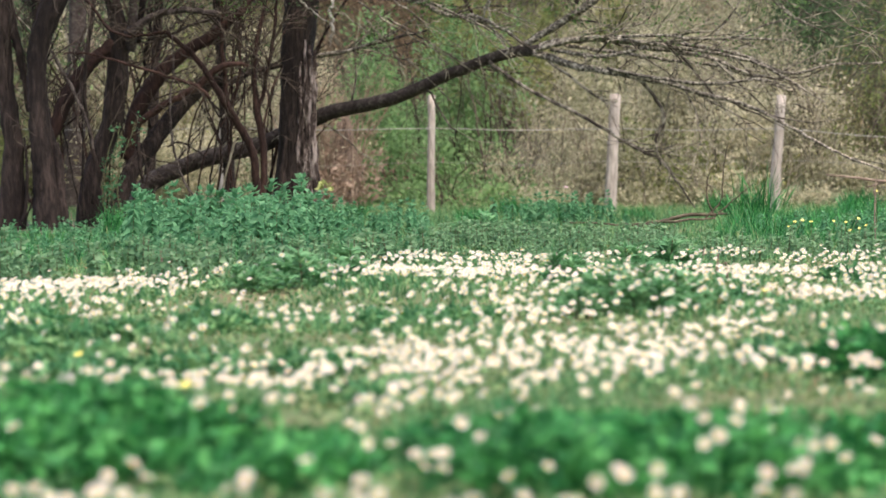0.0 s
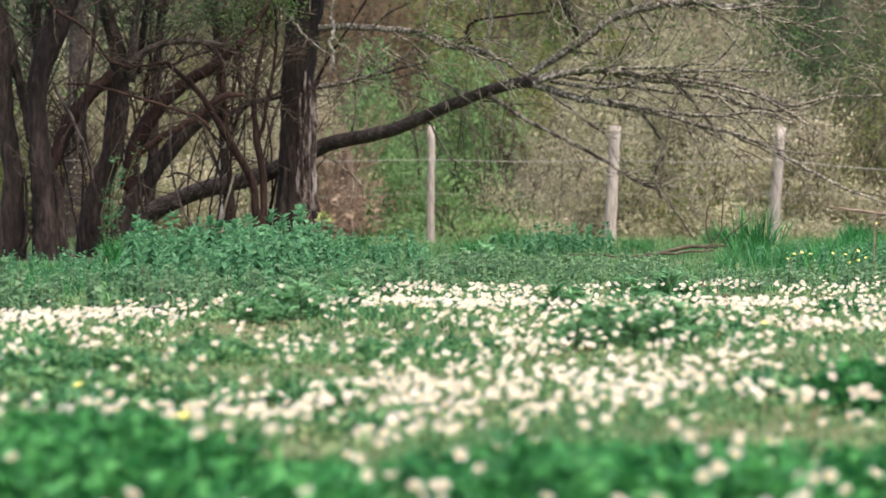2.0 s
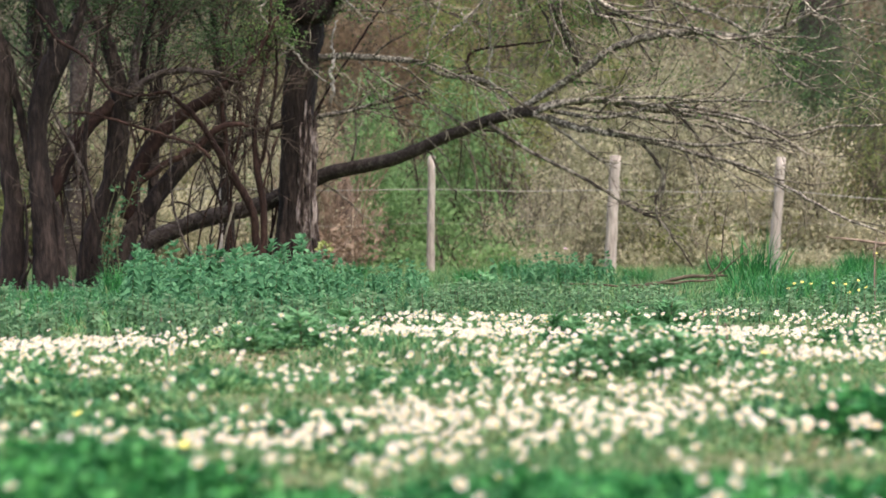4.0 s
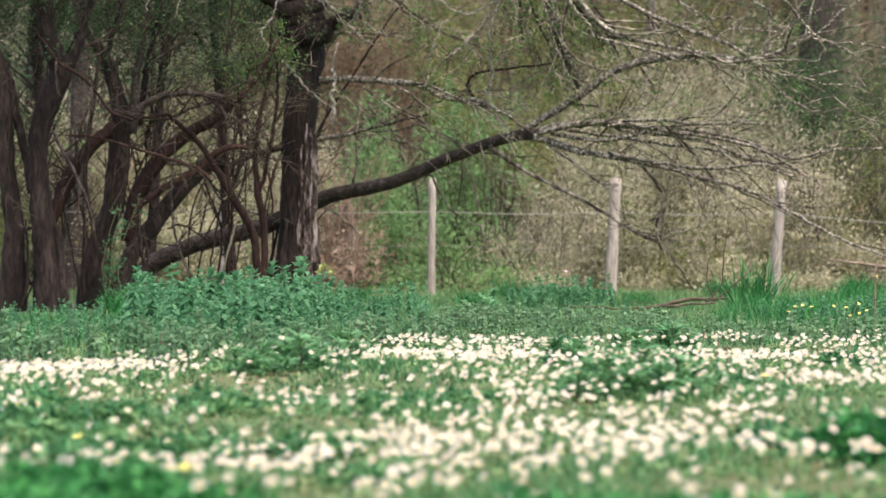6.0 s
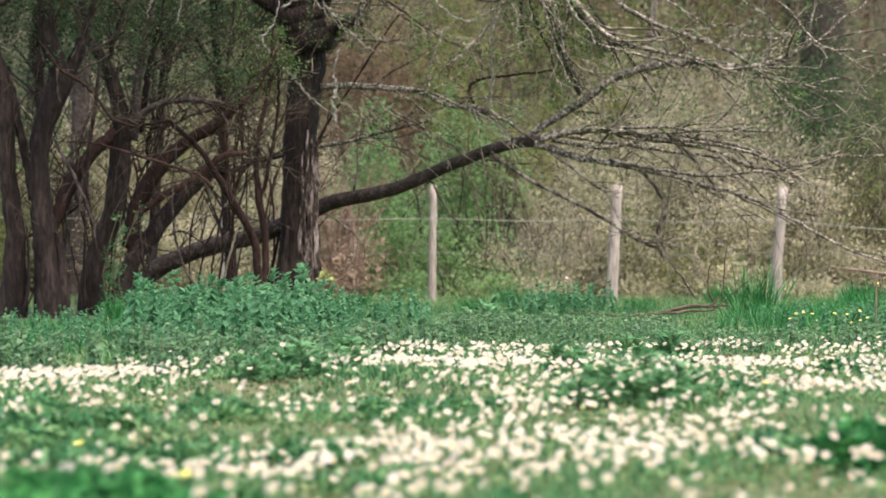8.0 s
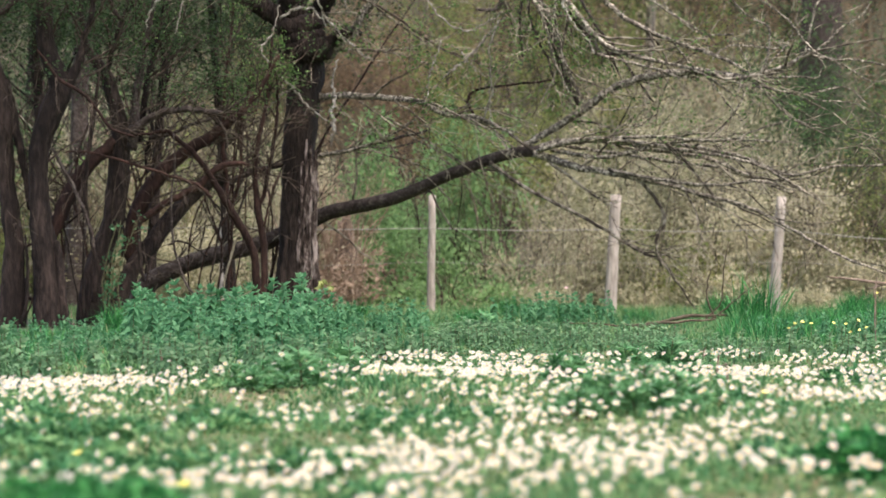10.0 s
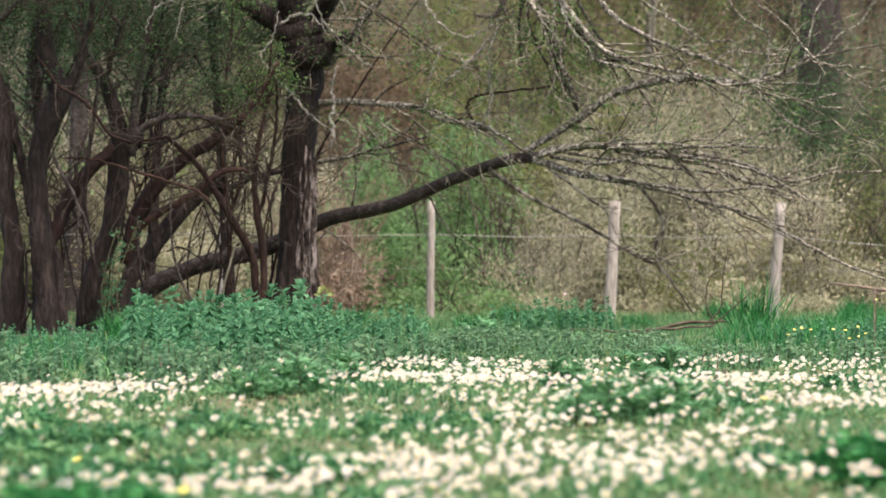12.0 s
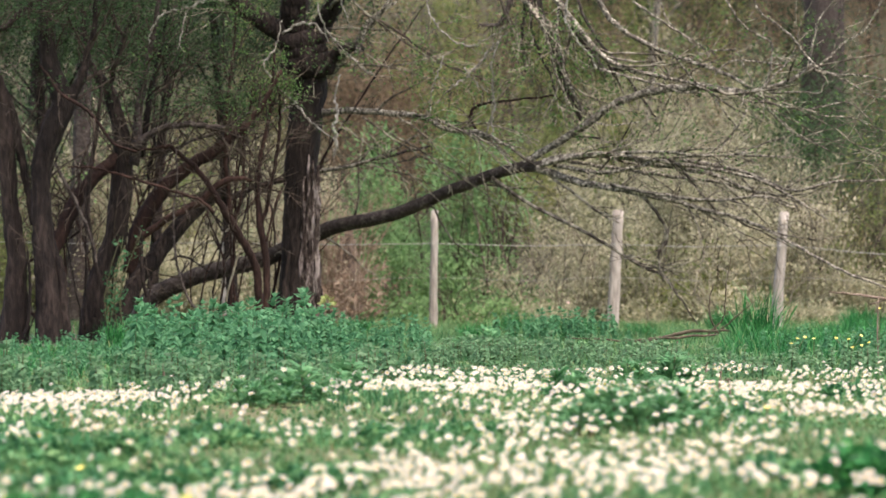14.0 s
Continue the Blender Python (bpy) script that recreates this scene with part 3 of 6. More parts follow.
stems.append(("hanging_branch", [(-0.87, 26.30, 2.59), (-0.61, 26.30, 2.57), (-0.34, 26.30, 2.52), (-0.10, 26.30, 2.43)], [0.0120, 0.0100, 0.0080, 0.0060], 5, 0.35, 1, TWIG))
stems.append(("limb", [(0.73, 25.60, 3.42), (0.63, 25.60, 3.16), (0.56, 25.60, 2.97), (0.49, 25.60, 2.89), (0.32, 25.60, 2.89)], [0.0310, 0.0284, 0.0259, 0.0207, 0.0129], 6, 0.3, 1, LIMB_BARK))
stems.append(("hanging_branch", [(0.76, 25.60, 3.31), (0.74, 25.60, 3.00), (0.72, 25.60, 2.74), (0.75, 25.60, 2.46)], [0.0181, 0.0155, 0.0155, 0.0103], 6, 0.3, 1, LIMB_BARK))
stems.append(("limb", [(0.81, 25.60, 3.42), (0.86, 25.60, 3.13), (0.92, 25.60, 2.90), (1.01, 25.60, 2.66), (1.10, 25.60, 2.40), (1.18, 25.60, 2.17), (1.27, 25.60, 2.02)], [0.0414, 0.0362, 0.0310, 0.0284, 0.0259, 0.0233, 0.0181], 14, 0.35, 2, LIMB_BARK))
stems.append(("limb", [(0.99, 25.55, 3.41), (1.06, 25.55, 3.10), (1.16, 25.55, 2.92), (1.27, 25.55, 2.76), (1.37, 25.55, 2.61), (1.47, 25.55, 2.45)], [0.0387, 0.0361, 0.0336, 0.0336, 0.0336, 0.0310], 12, 0.35, 2, LIMB_BARK))
stems.append(("limb", [(1.46, 25.55, 2.44), (1.56, 25.55, 2.48), (1.66, 25.55, 2.49), (1.75, 25.55, 2.44)], [0.0258, 0.0232, 0.0206, 0.0129], 3, 0.25, 1, LIMB_BARK))
stems.append(("hanging_branch", [(0.83, 25.50, 3.25), (0.80, 25.50, 2.89), (0.88, 25.50, 2.63), (0.98, 25.50, 2.42), (1.04, 25.50, 2.19)], [0.0129, 0.0129, 0.0103, 0.0103, 0.0077], 6, 0.3, 1, LIMB_BARK))
stems.append(("hanging_branch", [(1.19, 25.50, 3.30), (1.27, 25.50, 2.99), (1.42, 25.50, 2.73), (1.58, 25.50, 2.55), (1.73, 25.50, 2.32), (1.94, 25.50, 2.04)], [0.0155, 0.0155, 0.0129, 0.0129, 0.0103, 0.0077], 6, 0.3, 1, LIMB_BARK))
build_tree("old_tree", "thick dark old tree with torn bark and a knotted burl", (-1.43, 27.0, 0.0), stems, 11, 6500, 0.034, crown=(-1.4, 2.4, 3.7, 6.0, 16000), bare=1.75)

# the stem that leans out of the thicket, passes behind the trunk and spreads over the meadow
stems = []
stems.append(("trunk", [(-3.01, 27.40, 0.02), (-2.89, 27.40, 0.35), (-2.51, 27.40, 0.56), (-2.13, 27.40, 0.68), (-1.74, 27.40, 0.77), (-1.41, 27.40, 0.93), (-1.01, 27.20, 1.09), (-0.45, 26.80, 1.20),
    (0.09, 26.40, 1.41), (0.56, 26.00, 1.57), (0.91, 25.70, 1.61)], [0.12, 0.09, 0.082, 0.08, 0.08, 0.075, 0.07, 0.062, 0.055, 0.052, 0.048], 14, 0.8, 1, LIMB_BARK))
stems.append(("limb", [(0.81, 25.80, 1.60), (1.12, 25.60, 1.68), (1.57, 25.40, 1.68), (2.02, 25.20, 1.58), (2.40, 25.00, 1.50), (2.76, 25.00, 1.35), (3.10, 24.90, 1.29)], [0.045, 0.042, 0.038, 0.032, 0.025, 0.018, 0.012], 18, 0.8, 2, LICHEN))
stems.append(("limb", [(0.86, 25.70, 1.58), (1.22, 25.50, 1.45), (1.56, 25.30, 1.38), (2.01, 25.10, 1.28), (2.40, 25.00, 1.16), (2.76, 25.00, 1.06), (3.19, 24.80, 0.82), (3.56, 24.60, 0.61), (4.04, 24.50, 0.42)], [0.045, 0.042, 0.036, 0.03, 0.026, 0.022, 0.018, 0.014, 0.008], 18, 0.7, 2, LICHEN))
stems.append(("limb", [(0.61, 25.90, 1.56), (1.04, 25.70, 1.81), (1.32, 25.50, 1.98), (1.49, 25.40, 2.11), (1.77, 25.30, 2.23), (2.26, 25.10, 2.29), (2.76, 25.00, 2.22), (3.10, 24.90, 2.33), (3.30, 24.90, 2.48)], [0.04, 0.042, 0.045, 0.045, 0.042, 0.045, 0.04, 0.03, 0.02], 18, 0.8, 2, LICHEN))
stems.append(("limb", [(2.12, 25.20, 1.64), (2.66, 25.00, 1.53), (3.10, 24.90, 1.35), (3.44, 24.80, 1.42), (3.91, 24.70, 1.44), (4.25, 24.60, 1.51)], [0.025, 0.022, 0.018, 0.015, 0.012, 0.008], 10, 0.5, 2, LICHEN))
stems.append(("limb", [(0.45, 26.00, 1.51), (0.81, 25.80, 1.25), (1.27, 25.60, 1.01), (1.78, 25.40, 0.69), (2.01, 25.40, 0.57), (2.31, 25.40, 0.15)], [0.02, 0.018, 0.016, 0.014, 0.012, 0.006], 8, 0.5, 1, TWIG))
stems.append(("limb", [(1.76, 25.20, 1.33), (1.91, 25.20, 1.18), (2.02, 25.20, 0.96), (1.94, 25.20, 0.77), (1.98, 25.20, 0.54)], [0.018, 0.016, 0.015, 0.014, 0.008], 3, 0.4, 1, TWIG))
stems.append(("limb", [(1.01, 25.60, 1.60), (1.51, 25.20, 1.53), (2.10, 25.00, 1.65), (2.69, 24.80, 1.66), (3.09, 24.80, 1.64)], [0.025, 0.022, 0.018, 0.014, 0.006], 12, 0.6, 2, LICHEN))
stems.append(("limb", [(0.33, 26.20, 1.92), (0.25, 26.20, 2.08), (0.32, 26.20, 2.19), (0.56, 26.00, 2.22), (1.05, 25.80, 2.26)], [0.012, 0.016, 0.015, 0.012, 0.008], 4, 0.5, 1, RED_BARK))
stems.append(("limb", [(0.88, 25.60, 1.60), (1.31, 25.30, 1.69), (1.75, 25.10, 1.65), (2.24, 24.90, 1.56), (2.74, 24.80, 1.46), (3.07, 24.70, 1.29), (3.38, 24.60, 1.08)], [0.03, 0.03, 0.027, 0.024, 0.02, 0.015, 0.007], 12, 0.5, 2, LICHEN))
stems.append(("limb", [(1.11, 25.50, 1.64), (1.62, 25.40, 1.56), (2.13, 25.30, 1.48), (2.63, 25.20, 1.40), (3.17, 25.10, 1.19)], [0.022, 0.022, 0.019, 0.016, 0.007], 10, 0.5, 2, LICHEN))
stems.append(("limb", [(1.51, 25.30, 1.41), (2.00, 25.00, 1.31), (2.41, 24.80, 1.26), (2.82, 24.70, 1.29), (3.12, 24.60, 1.20)], [0.022, 0.02, 0.018, 0.014, 0.006], 10, 0.5, 2, LICHEN))
stems.append(("limb", [(1.26, 25.40, 1.69), (1.85, 25.00, 1.70), (2.38, 24.70, 1.65), (2.78, 24.50, 1.68)], [0.02, 0.018, 0.014, 0.006], 8, 0.5, 2, LICHEN))
stems.append(("limb", [(2.76, 24.90, 2.17), (2.63, 24.80, 1.95), (2.54, 24.80, 1.82), (2.44, 24.80, 1.70)], [0.0087, 0.0099, 0.0087, 0.0112], 2, 0.3, 0, LICHEN))
stems.append(("limb", [(2.74, 24.90, 2.19), (2.95, 24.80, 2.04), (3.09, 24.80, 1.89), (3.38, 24.70, 1.71)], [0.0087, 0.0081, 0.0074, 0.0037], 6, 0.3, 1, LICHEN))
stems.append(("limb", [(0.63, 25.80, 1.76), (1.04, 25.60, 1.46), (1.42, 25.50, 1.17), (1.60, 25.40, 1.07)], [0.014, 0.013, 0.011, 0.005], 6, 0.4, 1, TWIG))
stems.append(("limb", [(0.40, 25.90, 1.90), (0.47, 25.80, 2.18), (0.45, 25.70, 2.54), (0.52, 25.70, 2.80)], [0.008, 0.009, 0.009, 0.006], 4, 0.3, 1, WHITE_LICHEN))
stems.append(("limb", [(2.75, 24.90, 2.23), (3.02, 24.90, 2.30), (3.25, 24.90, 2.42), (3.34, 24.90, 2.44)], [0.0282, 0.0248, 0.0214, 0.0179], 4, 0.35, 1, LICHEN))
stems.append(("limb", [(3.29, 24.80, 2.41), (3.44, 24.80, 2.54), (3.56, 24.80, 2.66), (3.74, 24.80, 2.77), (3.86, 24.80, 2.97), (3.94, 24.80, 3.17)], [0.0167, 0.0146, 0.0126, 0.0105, 0.0085, 0.0064], 8, 0.35, 1, LICHEN))
stems.append(("limb", [(3.24, 24.85, 2.42), (3.29, 24.85, 2.67), (3.34, 24.85, 2.87), (3.47, 24.85, 3.03), (3.59, 24.85, 3.23)], [0.0154, 0.0131, 0.0109, 0.0087, 0.0064], 8, 0.35, 1, LICHEN))
stems.append(("limb", [(3.33, 24.75, 2.42), (3.21, 24.75, 2.54), (3.08, 24.75, 2.71), (2.96, 24.75, 2.81), (2.80, 24.75, 2.94), (2.71, 24.75, 3.17)], [0.0167, 0.0151, 0.0136, 0.0121, 0.0105, 0.0090], 7, 0.35, 1, LICHEN))
stems.append(("limb", [(2.82, 24.90, 2.24), (2.97, 24.90, 2.22), (3.20, 24.90, 2.23), (3.35, 24.90, 2.22), (3.39, 24.90, 2.30)], [0.0179, 0.0154, 0.0128, 0.0103, 0.0077], 5, 0.35, 1, LICHEN))
stems.append(("limb", [(2.77, 24.85, 2.21), (2.94, 24.85, 2.12), (3.24, 24.85, 2.07), (3.59, 24.85, 2.13), (3.80, 24.85, 1.98)], [0.0179, 0.0147, 0.0115, 0.0083, 0.0051], 8, 0.35, 1, LICHEN))
stems.append(("limb", [(3.22, 24.85, 2.08), (3.37, 24.85, 2.01), (3.62, 24.85, 2.00), (3.78, 24.85, 1.93)], [0.0103, 0.0085, 0.0068, 0.0051], 4, 0.35, 1, LICHEN))
stems.append(("limb", [(3.29, 24.80, 2.41), (3.49, 24.80, 2.37), (3.69, 24.80, 2.37), (3.94, 24.80, 2.32), (4.14, 24.80, 2.27)], [0.0154, 0.0138, 0.0122, 0.0106, 0.0090], 6, 0.35, 1, LICHEN))
stems.append(("limb", [(3.33, 24.75, 2.42), (3.58, 24.75, 2.31), (3.78, 24.75, 2.19), (3.96, 24.75, 2.16)], [0.0115, 0.0098, 0.0081, 0.0064], 6, 0.35, 1, LICHEN))
stems.append(("limb", [(2.84, 24.85, 2.25), (2.90, 24.85, 2.40), (2.92, 24.85, 2.65), (2.82, 24.85, 2.72), (2.67, 24.85, 2.82), (2.52, 24.85, 3.03), (2.44, 24.85, 3.18)], [0.0154, 0.0143, 0.0132, 0.0122, 0.0111, 0.0100, 0.0090], 6, 0.35, 1, LICHEN))
stems.append(("limb", [(2.77, 24.90, 2.27), (2.72, 24.90, 2.38), (2.66, 24.90, 2.50), (2.60, 24.90, 2.60)], [0.0103, 0.0085, 0.0068, 0.0051], 3, 0.35, 1, LICHEN))
stems.append(("limb", [(2.42, 24.90, 2.38), (2.52, 24.90, 2.48), (2.62, 24.90, 2.51), (2.85, 24.90, 2.49), (3.02, 24.90, 2.48), (3.12, 24.90, 2.55), (3.20, 24.90, 2.65)], [0.0128, 0.0115, 0.0103, 0.0090, 0.0077, 0.0064, 0.0051], 6, 0.35, 1, LICHEN))
stems.append(("limb", [(2.84, 24.80, 2.26), (2.94, 24.80, 2.37), (3.06, 24.80, 2.49), (3.11, 24.80, 2.59), (3.15, 24.80, 2.74)], [0.0115, 0.0099, 0.0083, 0.0067, 0.0051], 5, 0.35, 1, LICHEN))
stems.append(("limb", [(2.61, 25.00, 2.61), (2.40, 25.00, 2.60), (2.18, 25.00, 2.53)], [0.0090, 0.0071, 0.0051], 2, 0.35, 1, LICHEN))
stems.append(("limb", [(1.40, 25.10, 2.44), (1.70, 25.10, 2.37), (1.98, 25.10, 2.30), (2.13, 25.10, 2.24), (2.31, 25.10, 2.24)], [0.0167, 0.0154, 0.0141, 0.0128, 0.0115], 5, 0.35, 1, LICHEN))
stems.append(("limb", [(2.08, 25.00, 2.54), (2.25, 25.00, 2.33), (2.40, 25.00, 2.21), (2.51, 25.00, 2.06), (2.66, 25.00, 1.88), (2.72, 25.00, 1.82)], [0.0128, 0.0115, 0.0103, 0.0090, 0.0077, 0.0064], 4, 0.35, 1, LICHEN))
stems.append(("limb", [(1.70, 25.00, 3.04), (2.00, 25.00, 2.84), (2.25, 25.00, 2.69), (2.38, 25.00, 2.61), (2.62, 25.00, 2.62)], [0.0141, 0.0125, 0.0109, 0.0093, 0.0077], 6, 0.35, 1, LICHEN))
stems.append(("limb", [(1.91, 25.10, 3.20), (2.01, 25.10, 2.90), (2.19, 25.10, 2.72), (2.32, 25.10, 2.63)], [0.0103, 0.0090, 0.0077, 0.0064], 4, 0.35, 1, LICHEN))
stems.append(("limb", [(1.30, 25.20, 1.99), (1.51, 25.20, 1.95), (1.71, 25.20, 1.97), (1.94, 25.20, 2.02)], [0.0103, 0.0085, 0.0068, 0.0051], 3, 0.35, 1, LICHEN))
stems.append(("limb", [(1.25, 25.20, 1.73), (1.51, 25.20, 1.80), (1.94, 25.20, 1.81)], [0.0077, 0.0064, 0.0051], 3, 0.35, 1, LICHEN))
stems.append(("limb", [(3.09, 24.80, 1.84), (2.84, 24.80, 1.76), (2.54, 24.80, 1.64), (2.28, 24.80, 1.52)], [0.0115, 0.0103, 0.0090, 0.0077], 4, 0.35, 1, LICHEN))
build_tree("leaning_tree", "dark leaning tree stem spreading into bare lichened branches", (-2.95, 27.4, 0.0), stems, 23, 1900, 0.032)

# the many-stemmed old shrubs under the canopy
stems = []
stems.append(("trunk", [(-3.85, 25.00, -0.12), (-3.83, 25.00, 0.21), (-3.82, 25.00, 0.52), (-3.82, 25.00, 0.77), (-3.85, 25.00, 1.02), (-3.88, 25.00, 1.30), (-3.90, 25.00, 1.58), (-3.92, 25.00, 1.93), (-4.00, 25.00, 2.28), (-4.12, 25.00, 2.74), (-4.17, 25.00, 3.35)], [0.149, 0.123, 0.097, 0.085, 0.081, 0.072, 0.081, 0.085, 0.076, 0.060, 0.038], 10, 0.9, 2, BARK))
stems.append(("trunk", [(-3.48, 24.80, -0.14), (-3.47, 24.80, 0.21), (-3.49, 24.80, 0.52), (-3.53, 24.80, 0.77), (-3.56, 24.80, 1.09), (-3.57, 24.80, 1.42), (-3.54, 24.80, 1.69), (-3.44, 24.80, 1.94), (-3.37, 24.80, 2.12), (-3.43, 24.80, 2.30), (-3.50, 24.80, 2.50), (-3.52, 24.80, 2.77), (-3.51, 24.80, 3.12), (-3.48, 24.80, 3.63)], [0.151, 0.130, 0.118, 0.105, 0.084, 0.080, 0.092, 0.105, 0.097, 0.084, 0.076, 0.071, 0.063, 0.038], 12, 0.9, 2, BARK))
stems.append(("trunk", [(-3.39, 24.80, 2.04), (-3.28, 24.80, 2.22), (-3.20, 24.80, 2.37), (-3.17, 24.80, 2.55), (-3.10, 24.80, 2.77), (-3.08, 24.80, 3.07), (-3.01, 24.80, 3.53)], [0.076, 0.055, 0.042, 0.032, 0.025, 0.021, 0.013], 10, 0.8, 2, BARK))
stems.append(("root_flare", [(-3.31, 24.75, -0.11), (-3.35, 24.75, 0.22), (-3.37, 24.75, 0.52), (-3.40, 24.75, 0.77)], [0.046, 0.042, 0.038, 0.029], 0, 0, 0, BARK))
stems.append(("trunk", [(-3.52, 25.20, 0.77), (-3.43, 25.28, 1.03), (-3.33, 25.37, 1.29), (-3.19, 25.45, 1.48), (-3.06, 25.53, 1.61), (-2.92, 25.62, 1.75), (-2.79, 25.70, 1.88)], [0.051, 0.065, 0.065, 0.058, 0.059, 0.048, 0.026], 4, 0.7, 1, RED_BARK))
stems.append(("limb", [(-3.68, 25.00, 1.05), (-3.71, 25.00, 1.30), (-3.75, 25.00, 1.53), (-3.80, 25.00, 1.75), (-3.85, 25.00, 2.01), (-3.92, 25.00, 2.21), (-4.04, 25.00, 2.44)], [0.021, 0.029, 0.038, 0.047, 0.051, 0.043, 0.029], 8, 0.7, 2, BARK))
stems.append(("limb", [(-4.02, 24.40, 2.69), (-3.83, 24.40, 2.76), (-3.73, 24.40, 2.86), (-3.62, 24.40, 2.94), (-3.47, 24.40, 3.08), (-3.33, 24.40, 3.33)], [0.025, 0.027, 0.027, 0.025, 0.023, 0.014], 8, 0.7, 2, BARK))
stems.append(("limb", [(-3.52, 24.30, 2.43), (-3.43, 24.30, 2.31), (-3.31, 24.30, 2.16), (-3.14, 24.30, 2.06), (-3.04, 24.30, 1.96), (-2.94, 24.30, 1.83), (-2.87, 24.30, 1.74), (-2.67, 24.30, 1.67)], [0.008, 0.013, 0.017, 0.017, 0.014, 0.014, 0.013, 0.010], 8, 0.4, 1, RED_BARK))
stems.append(("limb", [(-3.69, 24.60, 0.02), (-3.64, 24.60, 0.29), (-3.64, 24.60, 0.61), (-3.66, 24.60, 0.81)], [0.017, 0.017, 0.014, 0.010], 2, 0.4, 1, BARK))
build_tree("multi_stemmed_tree", "dark many-stemmed tree with reddish bark and spring leaves", (-3.6, 25.0, 0.0), stems, 31, 5000, 0.028, twig_mat=SCRUB_STEM, leaf_mat=OLIVE, crown=(-3.4, 1.4, 2.95, 5.4, 36000), depth=(-2.5, 1.6), bare=2.2)
stems = []
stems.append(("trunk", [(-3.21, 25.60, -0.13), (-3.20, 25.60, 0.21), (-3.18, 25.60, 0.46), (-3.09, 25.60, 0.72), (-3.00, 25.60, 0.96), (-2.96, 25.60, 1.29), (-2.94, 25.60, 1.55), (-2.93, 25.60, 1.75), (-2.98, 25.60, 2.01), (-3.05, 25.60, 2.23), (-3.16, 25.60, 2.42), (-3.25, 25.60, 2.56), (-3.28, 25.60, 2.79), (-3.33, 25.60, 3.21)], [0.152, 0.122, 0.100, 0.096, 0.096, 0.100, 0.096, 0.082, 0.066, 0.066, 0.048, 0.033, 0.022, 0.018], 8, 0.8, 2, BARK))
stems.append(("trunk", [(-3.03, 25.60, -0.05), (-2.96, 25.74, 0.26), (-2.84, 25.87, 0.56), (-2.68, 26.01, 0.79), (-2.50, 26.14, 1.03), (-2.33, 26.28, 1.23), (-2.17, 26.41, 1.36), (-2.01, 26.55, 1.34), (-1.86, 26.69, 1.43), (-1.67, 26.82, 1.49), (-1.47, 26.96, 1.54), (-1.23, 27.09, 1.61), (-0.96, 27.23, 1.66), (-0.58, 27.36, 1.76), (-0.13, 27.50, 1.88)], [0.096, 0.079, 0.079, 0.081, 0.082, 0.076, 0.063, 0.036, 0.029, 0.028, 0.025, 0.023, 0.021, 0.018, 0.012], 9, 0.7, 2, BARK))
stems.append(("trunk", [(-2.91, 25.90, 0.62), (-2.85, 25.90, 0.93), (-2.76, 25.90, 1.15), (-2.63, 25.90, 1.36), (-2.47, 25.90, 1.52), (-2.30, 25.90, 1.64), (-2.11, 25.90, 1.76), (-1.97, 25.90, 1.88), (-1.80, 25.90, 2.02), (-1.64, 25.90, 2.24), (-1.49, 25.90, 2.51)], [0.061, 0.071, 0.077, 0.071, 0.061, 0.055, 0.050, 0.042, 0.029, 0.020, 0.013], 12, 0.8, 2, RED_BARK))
stems.append(("limb", [(-2.84, 25.70, 0.91), (-2.72, 25.70, 0.99), (-2.55, 25.70, 1.11), (-2.36, 25.70, 1.21), (-2.19, 25.70, 1.31), (-2.05, 25.70, 1.44), (-1.89, 25.70, 1.49), (-1.76, 25.70, 1.47)], [0.022, 0.033, 0.033, 0.033, 0.033, 0.033, 0.024, 0.015], 6, 0.5, 2, RED_BARK))
stems.append(("limb", [(-2.83, 25.40, 1.74), (-2.74, 25.40, 1.83), (-2.54, 25.40, 1.93), (-2.36, 25.40, 1.97), (-2.20, 25.40, 1.96), (-1.98, 25.40, 1.93)], [0.043, 0.037, 0.032, 0.030, 0.028, 0.019], 10, 0.6, 2, LIMB_BARK))
stems.append(("limb", [(-2.75, 25.50, 1.71), (-2.49, 25.50, 1.74), (-2.29, 25.50, 1.83), (-2.12, 25.50, 1.88), (-1.98, 25.50, 1.95), (-1.77, 25.50, 2.09)], [0.008, 0.013, 0.013, 0.015, 0.013, 0.008], 6, 0.5, 2, LIMB_BARK))
stems.append(("limb", [(-2.82, 25.50, 1.60), (-2.80, 25.50, 1.86), (-2.78, 25.50, 2.11), (-2.71, 25.50, 2.53), (-2.65, 25.50, 2.77), (-2.60, 25.50, 3.09), (-2.55, 25.50, 3.56)], [0.048, 0.048, 0.039, 0.028, 0.026, 0.022, 0.013], 9, 0.8, 2, LIMB_BARK))
stems.append(("limb", [(-2.78, 25.80, 1.69), (-2.74, 25.80, 2.03), (-2.71, 25.80, 2.24), (-2.66, 25.80, 2.50), (-2.58, 25.80, 2.81), (-2.53, 25.80, 3.23)], [0.030, 0.037, 0.035, 0.022, 0.015, 0.011], 12, 0.8, 2, BARK))
stems.append(("limb", [(-3.06, 25.60, 2.25), (-3.03, 25.60, 2.43), (-2.98, 25.60, 2.61), (-2.91, 25.60, 2.80), (-2.84, 25.60, 3.00), (-2.84, 25.60, 3.26), (-2.77, 25.60, 3.67)], [0.019, 0.022, 0.024, 0.029, 0.029, 0.024, 0.015], 9, 0.8, 2, BARK))
stems.append(("limb", [(-2.90, 25.50, 2.78), (-2.98, 25.50, 2.86), (-3.02, 25.50, 2.99), (-3.14, 25.50, 3.15)], [0.019, 0.022, 0.015, 0.011], 6, 0.5, 1, BARK))
